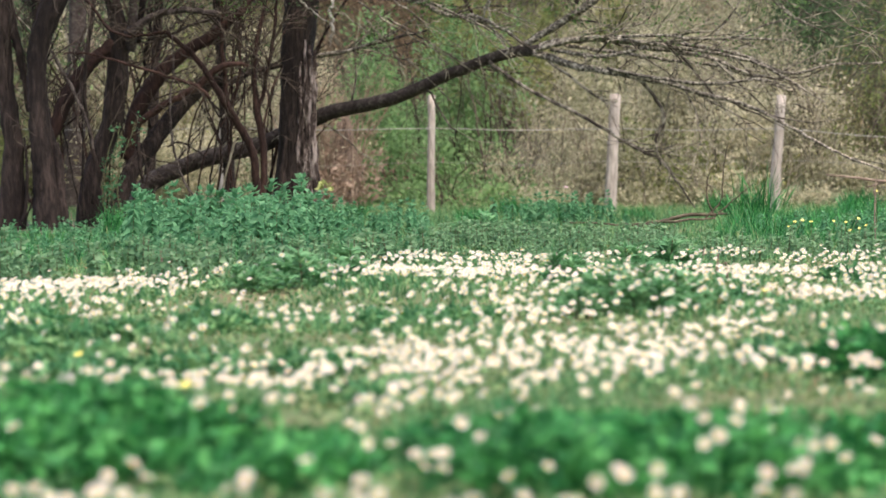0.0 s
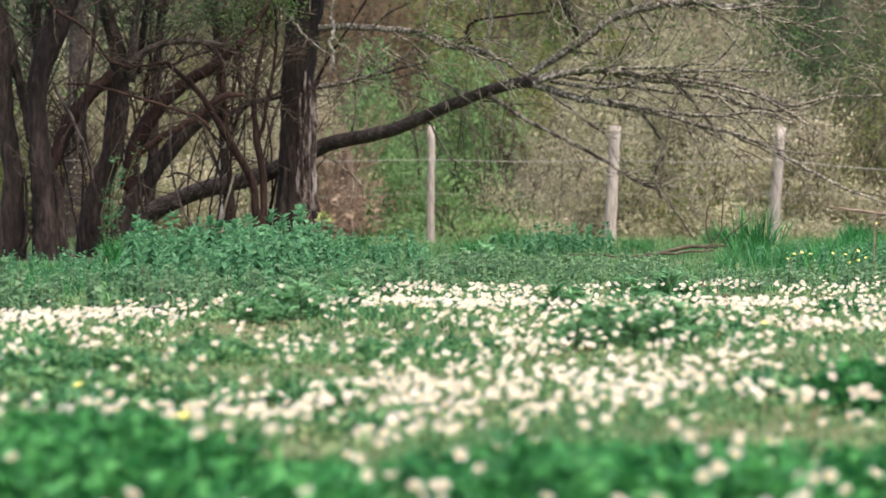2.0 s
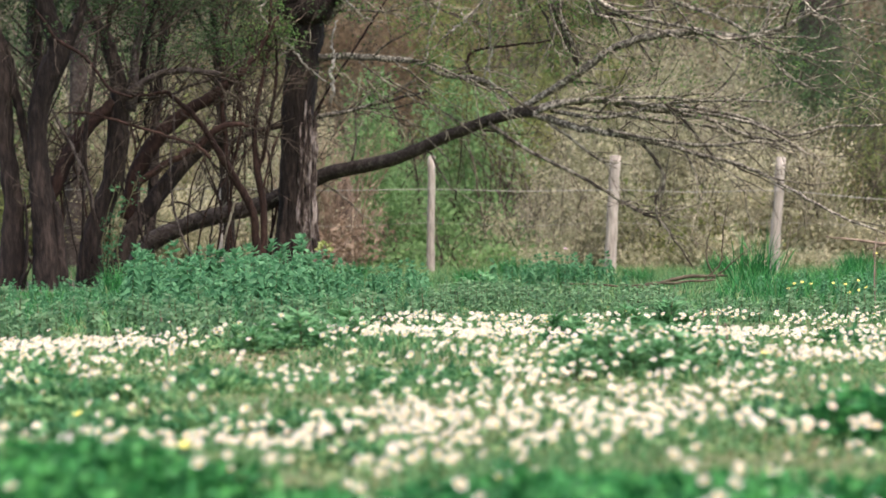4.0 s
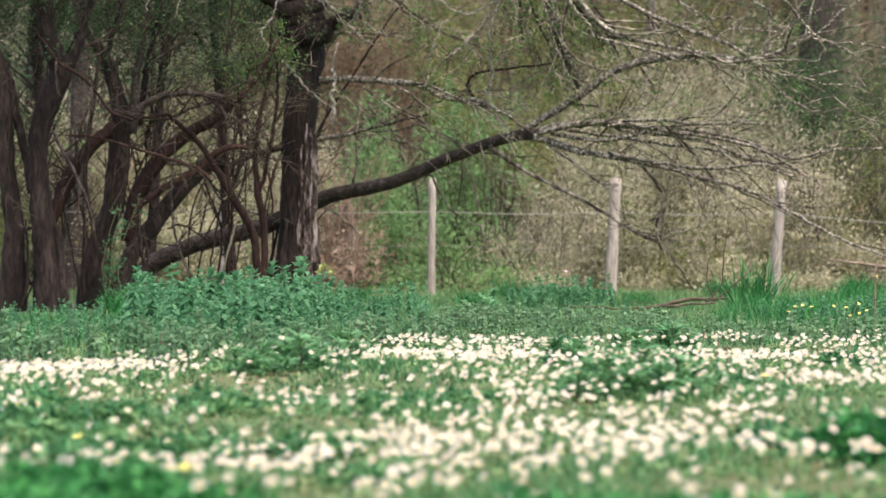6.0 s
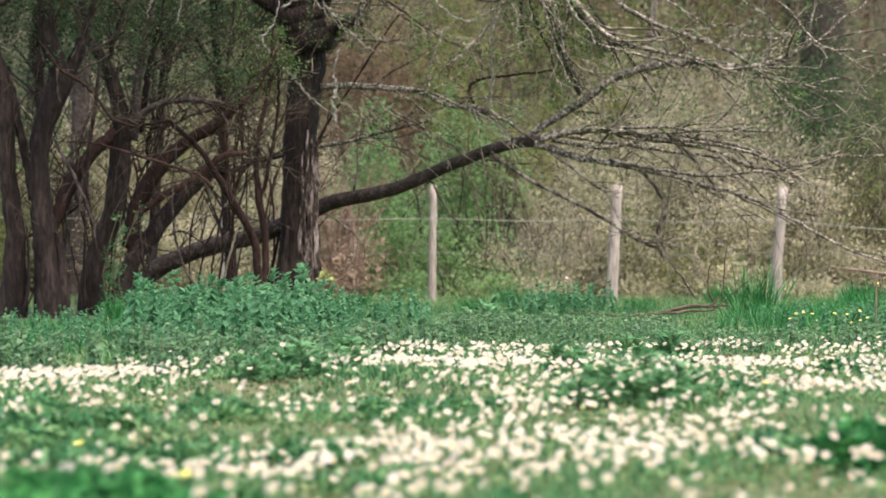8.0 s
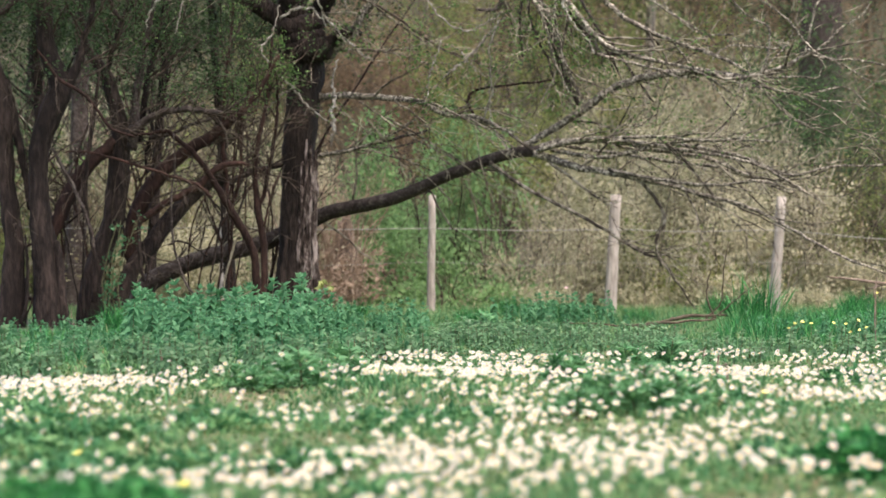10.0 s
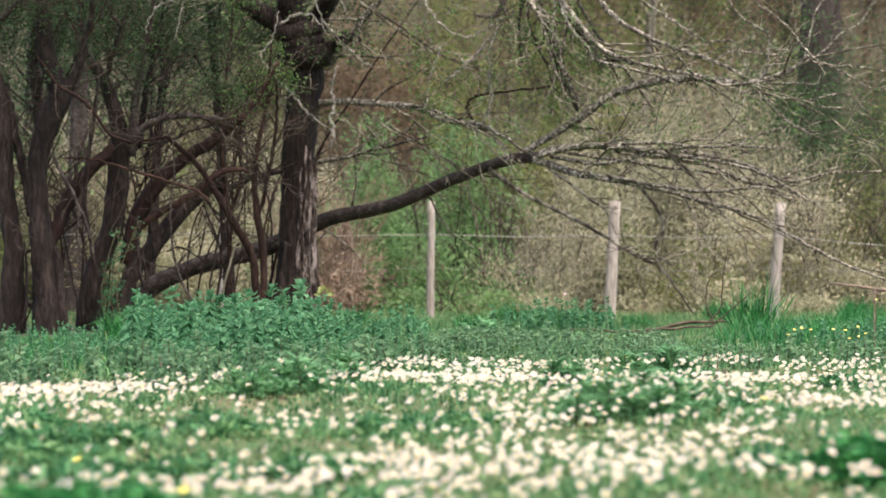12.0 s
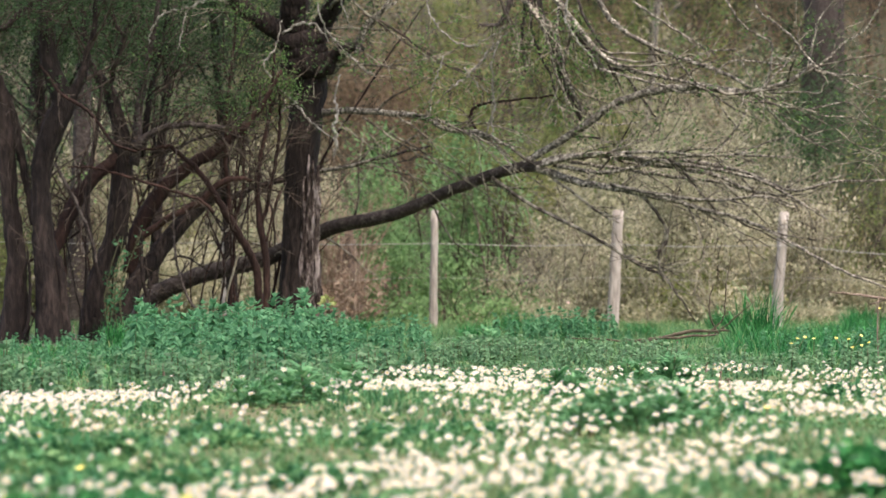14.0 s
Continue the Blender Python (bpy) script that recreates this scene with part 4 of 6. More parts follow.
stems.append(("limb", [(-3.37, 25.10, 1.57), (-3.14, 25.10, 1.56), (-2.81, 25.10, 1.47), (-2.51, 25.10, 1.38), (-2.20, 25.10, 1.28), (-2.06, 25.10, 1.16)], [0.008, 0.011, 0.013, 0.013, 0.013, 0.015], 8, 0.4, 1, RED_BARK))
stems.append(("limb", [(-2.76, 25.40, 1.05), (-2.74, 25.40, 0.82), (-2.73, 25.40, 0.59), (-2.70, 25.40, 0.40)], [0.015, 0.019, 0.022, 0.015], 2, 0.3, 1, BARK))
stems.append(("limb", [(-2.71, 25.50, 0.13), (-2.66, 25.50, 0.52), (-2.54, 25.50, 0.77), (-2.40, 25.50, 1.06), (-2.26, 25.50, 1.24)], [0.013, 0.011, 0.011, 0.008, 0.007], 4, 0.4, 1, BARK))
stems.append(("limb", [(-2.70, 25.70, 1.40), (-2.71, 25.70, 1.58), (-2.66, 25.70, 1.79), (-2.68, 25.70, 2.00)], [0.018, 0.018, 0.018, 0.013], 4, 0.5, 1, BARK))
stems.append(("limb", [(-3.13, 25.20, 0.21), (-3.11, 25.20, 0.52), (-3.15, 25.20, 0.82), (-3.19, 25.20, 1.05), (-3.20, 25.20, 1.38), (-3.16, 25.20, 1.69), (-3.12, 25.20, 1.97), (-3.08, 25.20, 2.30)], [0.028, 0.026, 0.021, 0.019, 0.021, 0.024, 0.021, 0.013], 5, 0.5, 1, BARK))
stems.append(("limb", [(-3.47, 25.00, 1.60), (-3.40, 25.00, 1.45), (-3.31, 25.00, 1.30), (-3.22, 25.00, 1.11), (-3.15, 25.00, 0.92), (-3.10, 25.00, 0.71)], [0.011, 0.015, 0.017, 0.017, 0.017, 0.015], 4, 0.4, 1, LIMB_BARK))
stems.append(("limb", [(-3.22, 25.10, 0.11), (-3.21, 25.10, 0.62), (-3.21, 25.10, 1.02), (-3.22, 25.10, 1.38)], [0.011, 0.011, 0.008, 0.007], 2, 0.3, 1, BARK))
stems.append(("limb", [(-3.44, 25.30, 1.03), (-3.38, 25.30, 0.77), (-3.34, 25.30, 0.52), (-3.28, 25.30, 0.23), (-3.26, 25.30, 0.00)], [0.007, 0.008, 0.008, 0.008, 0.008], 2, 0.3, 1, BARK))
build_tree("multi_stemmed_tree", "dark arching shrubby tree with mossy bark and spring leaves", (-2.95, 25.6, 0.0), stems, 37, 6000, 0.028, twig_mat=SCRUB_STEM, leaf_mat=OLIVE, crown=(-1.0, 1.2, 3.0, 5.6, 30000), depth=(-2.5, 1.6), bare=2.05)
stems = []
stems.append(("stem", [(-1.72, 25.90, 0.07), (-1.71, 25.85, 0.41), (-1.73, 25.80, 0.65), (-1.80, 25.75, 0.83), (-1.92, 25.70, 1.04), (-2.01, 25.65, 1.19), (-2.11, 25.60, 1.36), (-2.24, 25.55, 1.55), (-2.39, 25.50, 1.69), (-2.50, 25.45, 1.77), (-2.64, 25.40, 1.75), (-2.79, 25.35, 1.73), (-2.93, 25.30, 1.76)], [0.053, 0.039, 0.035, 0.037, 0.039, 0.033, 0.026, 0.024, 0.022, 0.018, 0.015, 0.013, 0.011], 10, 0.5, 2, RED_BARK))
stems.append(("stem", [(-1.94, 25.90, 1.03), (-1.99, 25.90, 1.19), (-1.99, 25.90, 1.38), (-2.02, 25.90, 1.64), (-2.01, 25.90, 1.96), (-1.99, 25.90, 2.30), (-1.95, 25.90, 2.66), (-1.91, 25.90, 3.08)], [0.026, 0.029, 0.026, 0.022, 0.020, 0.018, 0.013, 0.011], 8, 0.6, 2, RED_BARK))
stems.append(("stem", [(-1.68, 26.00, 0.07), (-1.64, 26.00, 0.52), (-1.66, 26.00, 0.80), (-1.70, 26.00, 1.07), (-1.73, 26.00, 1.38), (-1.71, 26.00, 1.65), (-1.65, 26.00, 1.93), (-1.60, 26.00, 2.25), (-1.57, 26.00, 2.67)], [0.039, 0.031, 0.031, 0.033, 0.022, 0.020, 0.018, 0.015, 0.011], 8, 0.6, 2, RED_BARK))
stems.append(("stem", [(-1.69, 26.00, 1.09), (-1.64, 26.00, 1.23), (-1.60, 26.00, 1.45), (-1.55, 26.00, 1.72), (-1.52, 26.00, 2.07), (-1.55, 26.00, 2.46)], [0.022, 0.022, 0.020, 0.018, 0.015, 0.011], 10, 0.5, 2, RED_BARK))
stems.append(("stem", [(-1.64, 25.90, 0.91), (-1.60, 25.90, 1.08), (-1.55, 25.90, 1.27), (-1.51, 25.90, 1.38)], [0.013, 0.011, 0.011, 0.008], 3, 0.3, 1, RED_BARK))
stems.append(("stem", [(-1.96, 26.10, 1.07), (-1.89, 26.10, 1.31), (-1.86, 26.10, 1.57), (-1.87, 26.10, 1.83), (-1.82, 26.10, 2.10), (-1.77, 26.10, 2.42)], [0.015, 0.015, 0.015, 0.015, 0.013, 0.011], 8, 0.5, 2, RED_BARK))
stems.append(("stem", [(-2.20, 26.10, 0.04), (-2.17, 26.10, 0.31), (-2.11, 26.10, 0.65), (-2.04, 26.10, 1.02), (-2.00, 26.10, 1.12)], [0.009, 0.009, 0.011, 0.009, 0.007], 2, 0.3, 1, BARK))
stems.append(("stem", [(-2.08, 26.10, 0.04), (-2.02, 26.10, 0.41), (-1.95, 26.10, 0.67), (-1.90, 26.10, 0.83)], [0.009, 0.009, 0.011, 0.009], 2, 0.3, 1, PALE_STEM))
stems.append(("stem", [(-2.25, 25.40, 0.28), (-2.35, 25.40, 0.46), (-2.40, 25.40, 0.62), (-2.44, 25.40, 0.82), (-2.45, 25.40, 1.13), (-2.42, 25.40, 1.44), (-2.43, 25.40, 1.75)], [0.013, 0.013, 0.013, 0.013, 0.011, 0.011, 0.008], 3, 0.4, 1, LIMB_BARK))
stems.append(("stem", [(-2.53, 25.90, 0.73), (-2.42, 25.90, 0.78), (-2.28, 25.90, 0.71), (-2.16, 25.90, 0.63)], [0.008, 0.008, 0.008, 0.008], 2, 0.3, 0, BARK))
build_tree("thin_stemmed_shrub", "slender reddish-brown shrub with several crooked stems", (-1.75, 26.2, 0.0), stems, 41, 1800, 0.034, twig_mat=SCRUB_STEM, bare=2.0)


def suckering_shrub(at, label, n, seed):
    """Thin shoots that rise together from one root and arch outwards."""
    rng = random.Random(seed)
    rows = []
    for _ in range(n):
        lean, h, r = rng.gauss(0, 0.5), rng.uniform(1.6, 3.6), rng.uniform(0.007, 0.018)
        x, y = at[0] + rng.gauss(0, 0.16), at[1] + rng.gauss(0, 0.16)
        k = rng.gauss(0, 0.12)
        rows.append(("stem", [(x, y, -0.05), (x + lean * 0.25 + k, y, h * 0.35), (x + lean * 0.6 - k, y + rng.gauss(0, 0.1), h * 0.7), (x + lean * 1.2 + k, y + rng.gauss(0, 0.2), h)],
                     [r, r * 0.85, r * 0.6, r * 0.25], 7, 0.6, 1, RED_BARK))
    build_tree("suckering_shrub", label, (*at, 0.0), rows, seed, 120, 0.034, twig_mat=SCRUB_STEM, leaf_mat=OLIVE)


suckering_shrub((-3.75, 25.9), "clump of thin dark brown shoots between trunks", 5, 71)
suckering_shrub((-3.0, 26.4), "clump of thin reddish shoots between trunks", 6, 72)
suckering_shrub((-2.1, 26.6), "clump of thin reddish-brown arching shoots", 6, 73)
suckering_shrub((-1.75, 27.6), "clump of thin brown shoots behind the old tree", 5, 74)

# crown leaves take the darkened green, the wood's shade included in the colour
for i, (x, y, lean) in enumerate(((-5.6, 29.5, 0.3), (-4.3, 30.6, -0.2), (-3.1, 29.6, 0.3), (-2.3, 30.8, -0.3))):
    build_tree("shaded_tree", "slender dark tree with green leaves darkened for shade", (x, y, 0.0), [
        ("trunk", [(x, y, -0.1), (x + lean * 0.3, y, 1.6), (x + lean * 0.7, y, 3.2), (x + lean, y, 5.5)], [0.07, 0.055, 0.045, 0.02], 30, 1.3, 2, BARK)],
        45 + i, 2500, 0.042, BARK, BARK, (-1.4, 1.4, 2.85, 5.4, 20000), (-1.2, 1.4), SHADE_LEAF, 2.4)


# ---- the wooded bank behind the fence
def thicket(name, label, mat, leaf_size, x0, x1, y0, y1, height, count, seed, stems=60, clump=0.5, narrow=0.5, stem_mat=None):
    rng = np.random.default_rng(seed)
    bushes = max(6, int((x1 - x0) * (y1 - y0) * (0.9 if y0 < 60 else 0.3)))
    bx, by = rng.uniform(x0, x1, bushes), rng.uniform(y0, y1, bushes)
    br, bh = rng.uniform(0.45, 1.15, bushes) * (1 if y0 < 60 else 1.8), height * rng.uniform(0.4, 1.1, bushes)
    bh *= np.clip(0.3 + (by - 35.4) * 0.27, 0.3, 1)
    pick = rng.integers(0, bushes, count)
    way = rng.normal(size=(count, 3))
    way /= np.linalg.norm(way, axis=1, keepdims=True)
    shell = rng.uniform(0.45, 1.05, (count, 1)) ** 0.6
    lump = 1 + 0.35 * np.sin(way[:, :1] * 5 + pick[:, None]) * np.sin(way[:, 2:] * 6 + pick[:, None] * 2.1)
    foot = np.c_[bx[pick], by[pick], ground_height(bx[pick], by[pick])]
    c = foot + np.c_[way[:, :2], way[:, 2:] * 0.55 + 0.5] * np.c_[shell * lump, shell * lump, np.ones((count, 1))] * np.c_[br[pick], br[pick], bh[pick]]
    # most leaves sit along upright shoots that fan out of the bush's foot
    shoots = 14
    fan, reach, tall = rng.uniform(0, 6.28, (bushes, shoots)), rng.uniform(0.1, 1.1, (bushes, shoots)), rng.uniform(0.55, 1.2, (bushes, shoots))
    which, up = rng.integers(0, shoots, count), rng.uniform(0.12, 1.0, count) ** 0.8
    turn, out, top = fan[pick, which], reach[pick, which] * br[pick] * up ** 1.6, tall[pick, which] * bh[pick] * up
    along = foot + np.c_[np.cos(turn) * out, np.sin(turn) * out, top] + rng.normal(0, 0.042 if y0 < 60 else 0.085, (count, 3))
    c = np.where((rng.uniform(0, 1, count) < 0.75)[:, None], along, c)
    c += rng.normal(0, clump * 0.2, (count, 3))
    c[:, 2] = np.maximum(c[:, 2], ground_height(c[:, 0], c[:, 1]) + 0.02)
    root = thing(name, ((x0 + x1) / 2, (y0 + y1) / 2, 0), label, "bushes", kind="stuff")
    origin = np.array([(x0 + x1) / 2, (y0 + y1) / 2, 0])
    leaves_object("foliage", c - origin, leaf_size, mat, root, seed=seed, narrow=narrow, level=1.2, droop=-0.7)
    r = random.Random(seed)
    t, ends = Tubes(), []
    for _ in range(stems):
        x, y = r.uniform(x0, x1), r.uniform(y0, y1)
        z = float(ground_height(x, y))
        top = height * r.uniform(0.6, 1.1)
        lean = r.gauss(0, 0.25) * top
        pts = [Vector((x, y, z - 0.1)) - Vector(origin), Vector((x + lean * 0.4 + r.gauss(0, 0.1), y, z + top * 0.5)) - Vector(origin),
               Vector((x + lean, y + r.gauss(0, 0.2), z + top)) - Vector(origin)]
        w = r.uniform(0.006, 0.018) * (1 if y0 < 60 else 1.8)
        path, rad = smooth_path(pts, [w, w * 0.7, w * 0.3], 4, 0.02, r)
        t.add(path, rad, 5)
        grow(t, path, rad, r, 5, 0.8, 1, ends)
    if t.v:
        t.build("stems", stem_mat or (PALE_STEM if mat is SALLOW else SCRUB_STEM), root)
    return root


thicket("sallow_thicket", "dense grey-olive sallow thicket with pale leaf tips", SALLOW, 0.062, 1.4, 5.2, 36.0, 42, 2.4, 62000, 51, 60, 0.45, 0.5)
thicket("sallow_thicket", "low front fringe of grey-olive scrub", SALLOW, 0.065, 0.6, 5.6, 35.5, 37.2, 1.2, 13000, 46, 16, 0.4, 0.5)
thicket("bramble_thicket", "dull olive scrub among the sallows", BRAMBLE, 0.062, 4.0, 10.5, 36.2, 41, 2.2, 30000, 48, 40, 0.45, 0.5)
thicket("hedge", "small green bushes scattered through the sallows", GOLDEN, 0.065, 1.4, 5.4, 35.9, 38, 1.7, 4500, 33, 16, 0.5, 0.5)
thicket("hedge", "soft green bushes beside the sallows", GOLDEN, 0.065, 4.7, 7.6, 36.4, 41.5, 2.5, 17000, 47, 16, 0.3, 0.5)
thicket("sallow_thicket", "taller grey-olive sallow scrub on the bank", SALLOW, 0.126, 4.0, 10.0, 84.0, 91.0, 4.6, 15000, 52, 60, 0.55, 0.5)
thicket("hedge", "fresh green hedge bushes behind the fence", FRESH, 0.075, -1.2, 1.5, 37.0, 40.5, 2.4, 24000, 54, 30, 0.3, 0.5)
thicket("hedge", "low pale growth along the foot of the sallows", SALLOW, 0.055, 1.0, 6.2, 35.2, 35.8, 0.7, 7000, 37, 20, 0.4, 0.5)
thicket("hedge", "low green growth at the foot of the bank", FRESH, 0.075, -0.6, 1.2, 35.6, 37, 0.6, 3000, 42, 10, 0.4, 0.5)
thicket("sallow_thicket", "low pale scrub behind the trunks", SALLOW, 0.055, -5.6, -1.6, 35.8, 40.5, 2.4, 52000, 50, 50, 0.45, 0.5)
thicket("bramble_thicket", "olive-brown scrub behind the trunks", BRAMBLE, 0.06, -8.0, -3.6, 36.6, 41.5, 2.3, 30000, 35, 60, 0.45, 0.5)
thicket("hedge", "dull green bushes behind the trunks", GOLDEN, 0.06, -6.5, -3.0, 36.4, 41, 2.6, 9000, 36, 30, 0.45, 0.5)
thicket("hedge", "green bushes between dark trunks", FRESH, 0.101, -10.5, -2.7, 57.8, 64.5, 3.0, 9000, 55, 50, 0.4, 0.5)
thicket("bramble_thicket", "brown and dull green bramble thicket", BRAMBLE, 0.095, -15.8, -1.2, 58.5, 67.5, 2.7, 26000, 53, 90, 0.45)
thicket("dead_bracken", "tan-brown dead bracken and reeds beside the old tree", BRACKEN, 0.12, -1.75, -1.05, 35.4, 36.8, 1.7, 1700, 39, 30, 0.4, 0.28, BRACKEN)
thicket("dead_bracken", "tan-brown dead bracken between dark trunks", BRACKEN, 0.10, -5.1, -4.5, 37.4, 38.4, 2.4, 1500, 43, 16, 0.4, 0.28, BRACKEN)
thicket("russet_scrub", "russet and yellow-brown scrub on the bank", RUSSET, 0.122, -5.2, 1.2, 84.0, 96.0, 4.4, 22000, 56, 60, 0.5)
thicket("hedge", "yellow-green bushes on the bank", GOLDEN, 0.135, -0.8, 6.8, 82.0, 92.0, 4.6, 26000, 59, 40, 0.45, 0.5)
thicket("hedge", "yellow-green bushes higher on the bank", GOLDEN, 0.135, -7.0, 12.0, 92.0, 104.0, 4.0, 22000, 49, 40, 0.45)
thicket("russet_scrub", "russet scrub at the top of the bank", RUSSET, 0.126, 1.0, 16.0, 92.0, 106.0, 4.4, 26000, 44, 40, 0.5)
thicket("bramble_thicket", "dull green scrub high on the bank", BRAMBLE, 0.135, -20.0, 20.0, 94.0, 120.0, 5.6, 26000, 57, 60, 0.6)
thicket("dark_scrub", "dim green scrub at the foot of the bank", OLIVE, 0.120, -19.0, -8.5, 77.0, 92.0, 5.0, 24000, 31, 30, 0.6)
thicket("bramble_thicket", "olive-brown scrub on the slope behind the trunks", BRAMBLE, 0.120, -9.5, -4.0, 76.0, 90.0, 4.6, 16000, 30, 30, 0.6)
thicket("dark_scrub", "dim green scrub beside the dark woodland tree", OLIVE, 0.120, 11.0, 18.0, 79.0, 90.0, 4.8, 15000, 32, 20, 0.6)
# these two scrubs carry the canopy's shade in their leaf colour
thicket("dark_scrub", "green scrub at the top of the bank, darkened for shade", SHADE_LEAF, 0.162, 4.4, 19.0, 98.0, 112.0, 6.0, 28000, 60, 50, 0.6)
thicket("dark_scrub", "green scrub among the trunks, darkened for shade", SHADE_LEAF, 0.144, -19.0, -6.0, 92.0, 112.0, 6.4, 32000, 68, 40, 0.6)
thicket("hedge", "green bushes high on the bank", OLIVE, 0.133, 9.0, 15.5, 84.0, 92.0, 4.2, 7500, 58, 16, 0.4)


def far_tree(x, y, r, height, lean, seed, mat, label):
    rng = random.Random(seed)
    z = float(ground_height(x, y))
    pts = [(x, y, z - 0.3), (x + lean * 0.3, y, z + height * 0.3), (x + lean * 0.6, y, z + height * 0.65), (x + lean, y, z + height)]
    return build_tree("woodland_tree", label, (x, y, z), [
        ("trunk", pts, [r * 1.2, r, r * 0.8, r * 0.4], 26, 1.6 if y < 60 else 3.2, 2, mat)], seed, 500, 0.07 if y < 60 else 0.14, mat)


far_tree(12.4, 92.0, 0.62, 15, 0.5, 61, LIMB_BARK, "dark reddish bare woodland tree on the bank")
far_tree(-4.8, 36.5, 0.12, 6.0, 0.2, 62, LIMB_BARK, "brown slender tree behind the fence")
far_tree(-4.8, 88.0, 0.20, 13, 1.0, 63, BARK, "slender bare woodland tree")
far_tree(-12.4, 84.0, 0.28, 14, 0.8, 65, BARK, "dark bare woodland tree on the bank")
far_tree(6.2, 88.0, 0.12, 12, 1.2, 66, LICHEN, "thin grey woodland tree")


def stump():
    root = thing("broken_stump", (-1.25, 36.2, 0), "weathered brown broken tree stump", "stump")
    rng = random.Random(8)
    for dx, h, r in ((0, 1.2, 0.09), (0.11, 1.1, 0.07), (-0.10, 1.0, 0.07), (0.05, 1.35, 0.04), (-0.05, 1.15, 0.06), (0.17, 0.8, 0.05), (-0.17, 0.7, 0.05)):
        t = Tubes()
        path, rad = smooth_path([(dx * 1.1, rng.gauss(0, 0.04), -0.1), (dx * 0.9 + rng.gauss(0, 0.015), 0, h * 0.5), (dx * 0.8 + rng.gauss(0, 0.02), 0, h)], [r * 1.25, r, r * 0.5], 7, 0.012, rng)
        t.add(path, rad, 9, 0.3, rng)
        t.build("snag", POST_DARK, root)


stump()


# ---- the meadow
TUFTS = [(*(1.04, 6.5), 0.17, 0.155), (*(0.68, 4.9), 0.2, 0.10), (*(0.35, 4.76), 0.26, 0.13), (*(0.11, 4.67), 0.2, 0.10), (*(-0.27, 4.46), 0.2, 0.08), (*(-0.45, 4.85), 0.14, 0.09),
         (*(-0.72, 4.75), 0.28, 0.13), (*(-0.55, 4.55), 0.2, 0.11), (*(0.21, 4.42), 0.25, 0.12), (*(-0.71, 8.68), 0.13, 0.085), (*(-0.95, 8.25), 0.10, 0.07), (*(-0.17, 8.84), 0.16, 0.06),
         (*(0.56, 12.38), 0.12, 0.06), (*(1.86, 12.38), 0.2, 0.08), (*(0.46, 4.42), 0.2, 0.12),
         (*(-1.13, 7.73), 0.22, 0.08), (*(-0.87, 6.78), 0.17, 0.07), (*(-0.67, 7.17), 0.15, 0.06), (*(-1.47, 9.52), 0.18, 0.06), (*(-0.33, 7.28), 0.13, 0.05), (*(0.03, 9.34), 0.17, 0.05),
         (*(0.91, 7.28), 0.16, 0.07), (*(1.05, 9.52), 0.16, 0.05), (*(-0.18, 6.19), 0.12, 0.05)]
HERBS = [(*(0.66, 9.2), 0.27), (*(1.08, 13.90), 0.26), (*(-0.65, 11.25), 0.25), (*(0.56, 9.6), 0.17), (*(0.55, 12.38), 0.11), (*(-0.41, 12.38), 0.13), (*(0.26, 19.80), 0.3)]


def nettle_front(x):
    """Where the daisies end and the nettles and herbs begin."""
    x = np.asarray(x, float)
    return 11.5 + 1.9 * np.clip((x + 2.2) / 1.7, 0, 1) + 1.5 * np.clip((x + 0.5) / 0.7, 0, 1) + 0.4 * np.sin(2.1 * x + 0.7)


def tuft_mask(x, y):
    """How far a place lies inside the taller green patches, from 0 to 1."""
    m = np.zeros_like(x)
    for cx, cy, r, *_ in [*TUFTS, *HERBS]:
        m = np.maximum(m, np.clip(1.3 - np.hypot(x - cx, (y - cy) * 0.6) / r, 0, 1))
    return np.minimum(m, 1)


def sample_y(rng, n, y0, y1):
    return y0 * (y1 / y0) ** rng.uniform(0, 1, n)


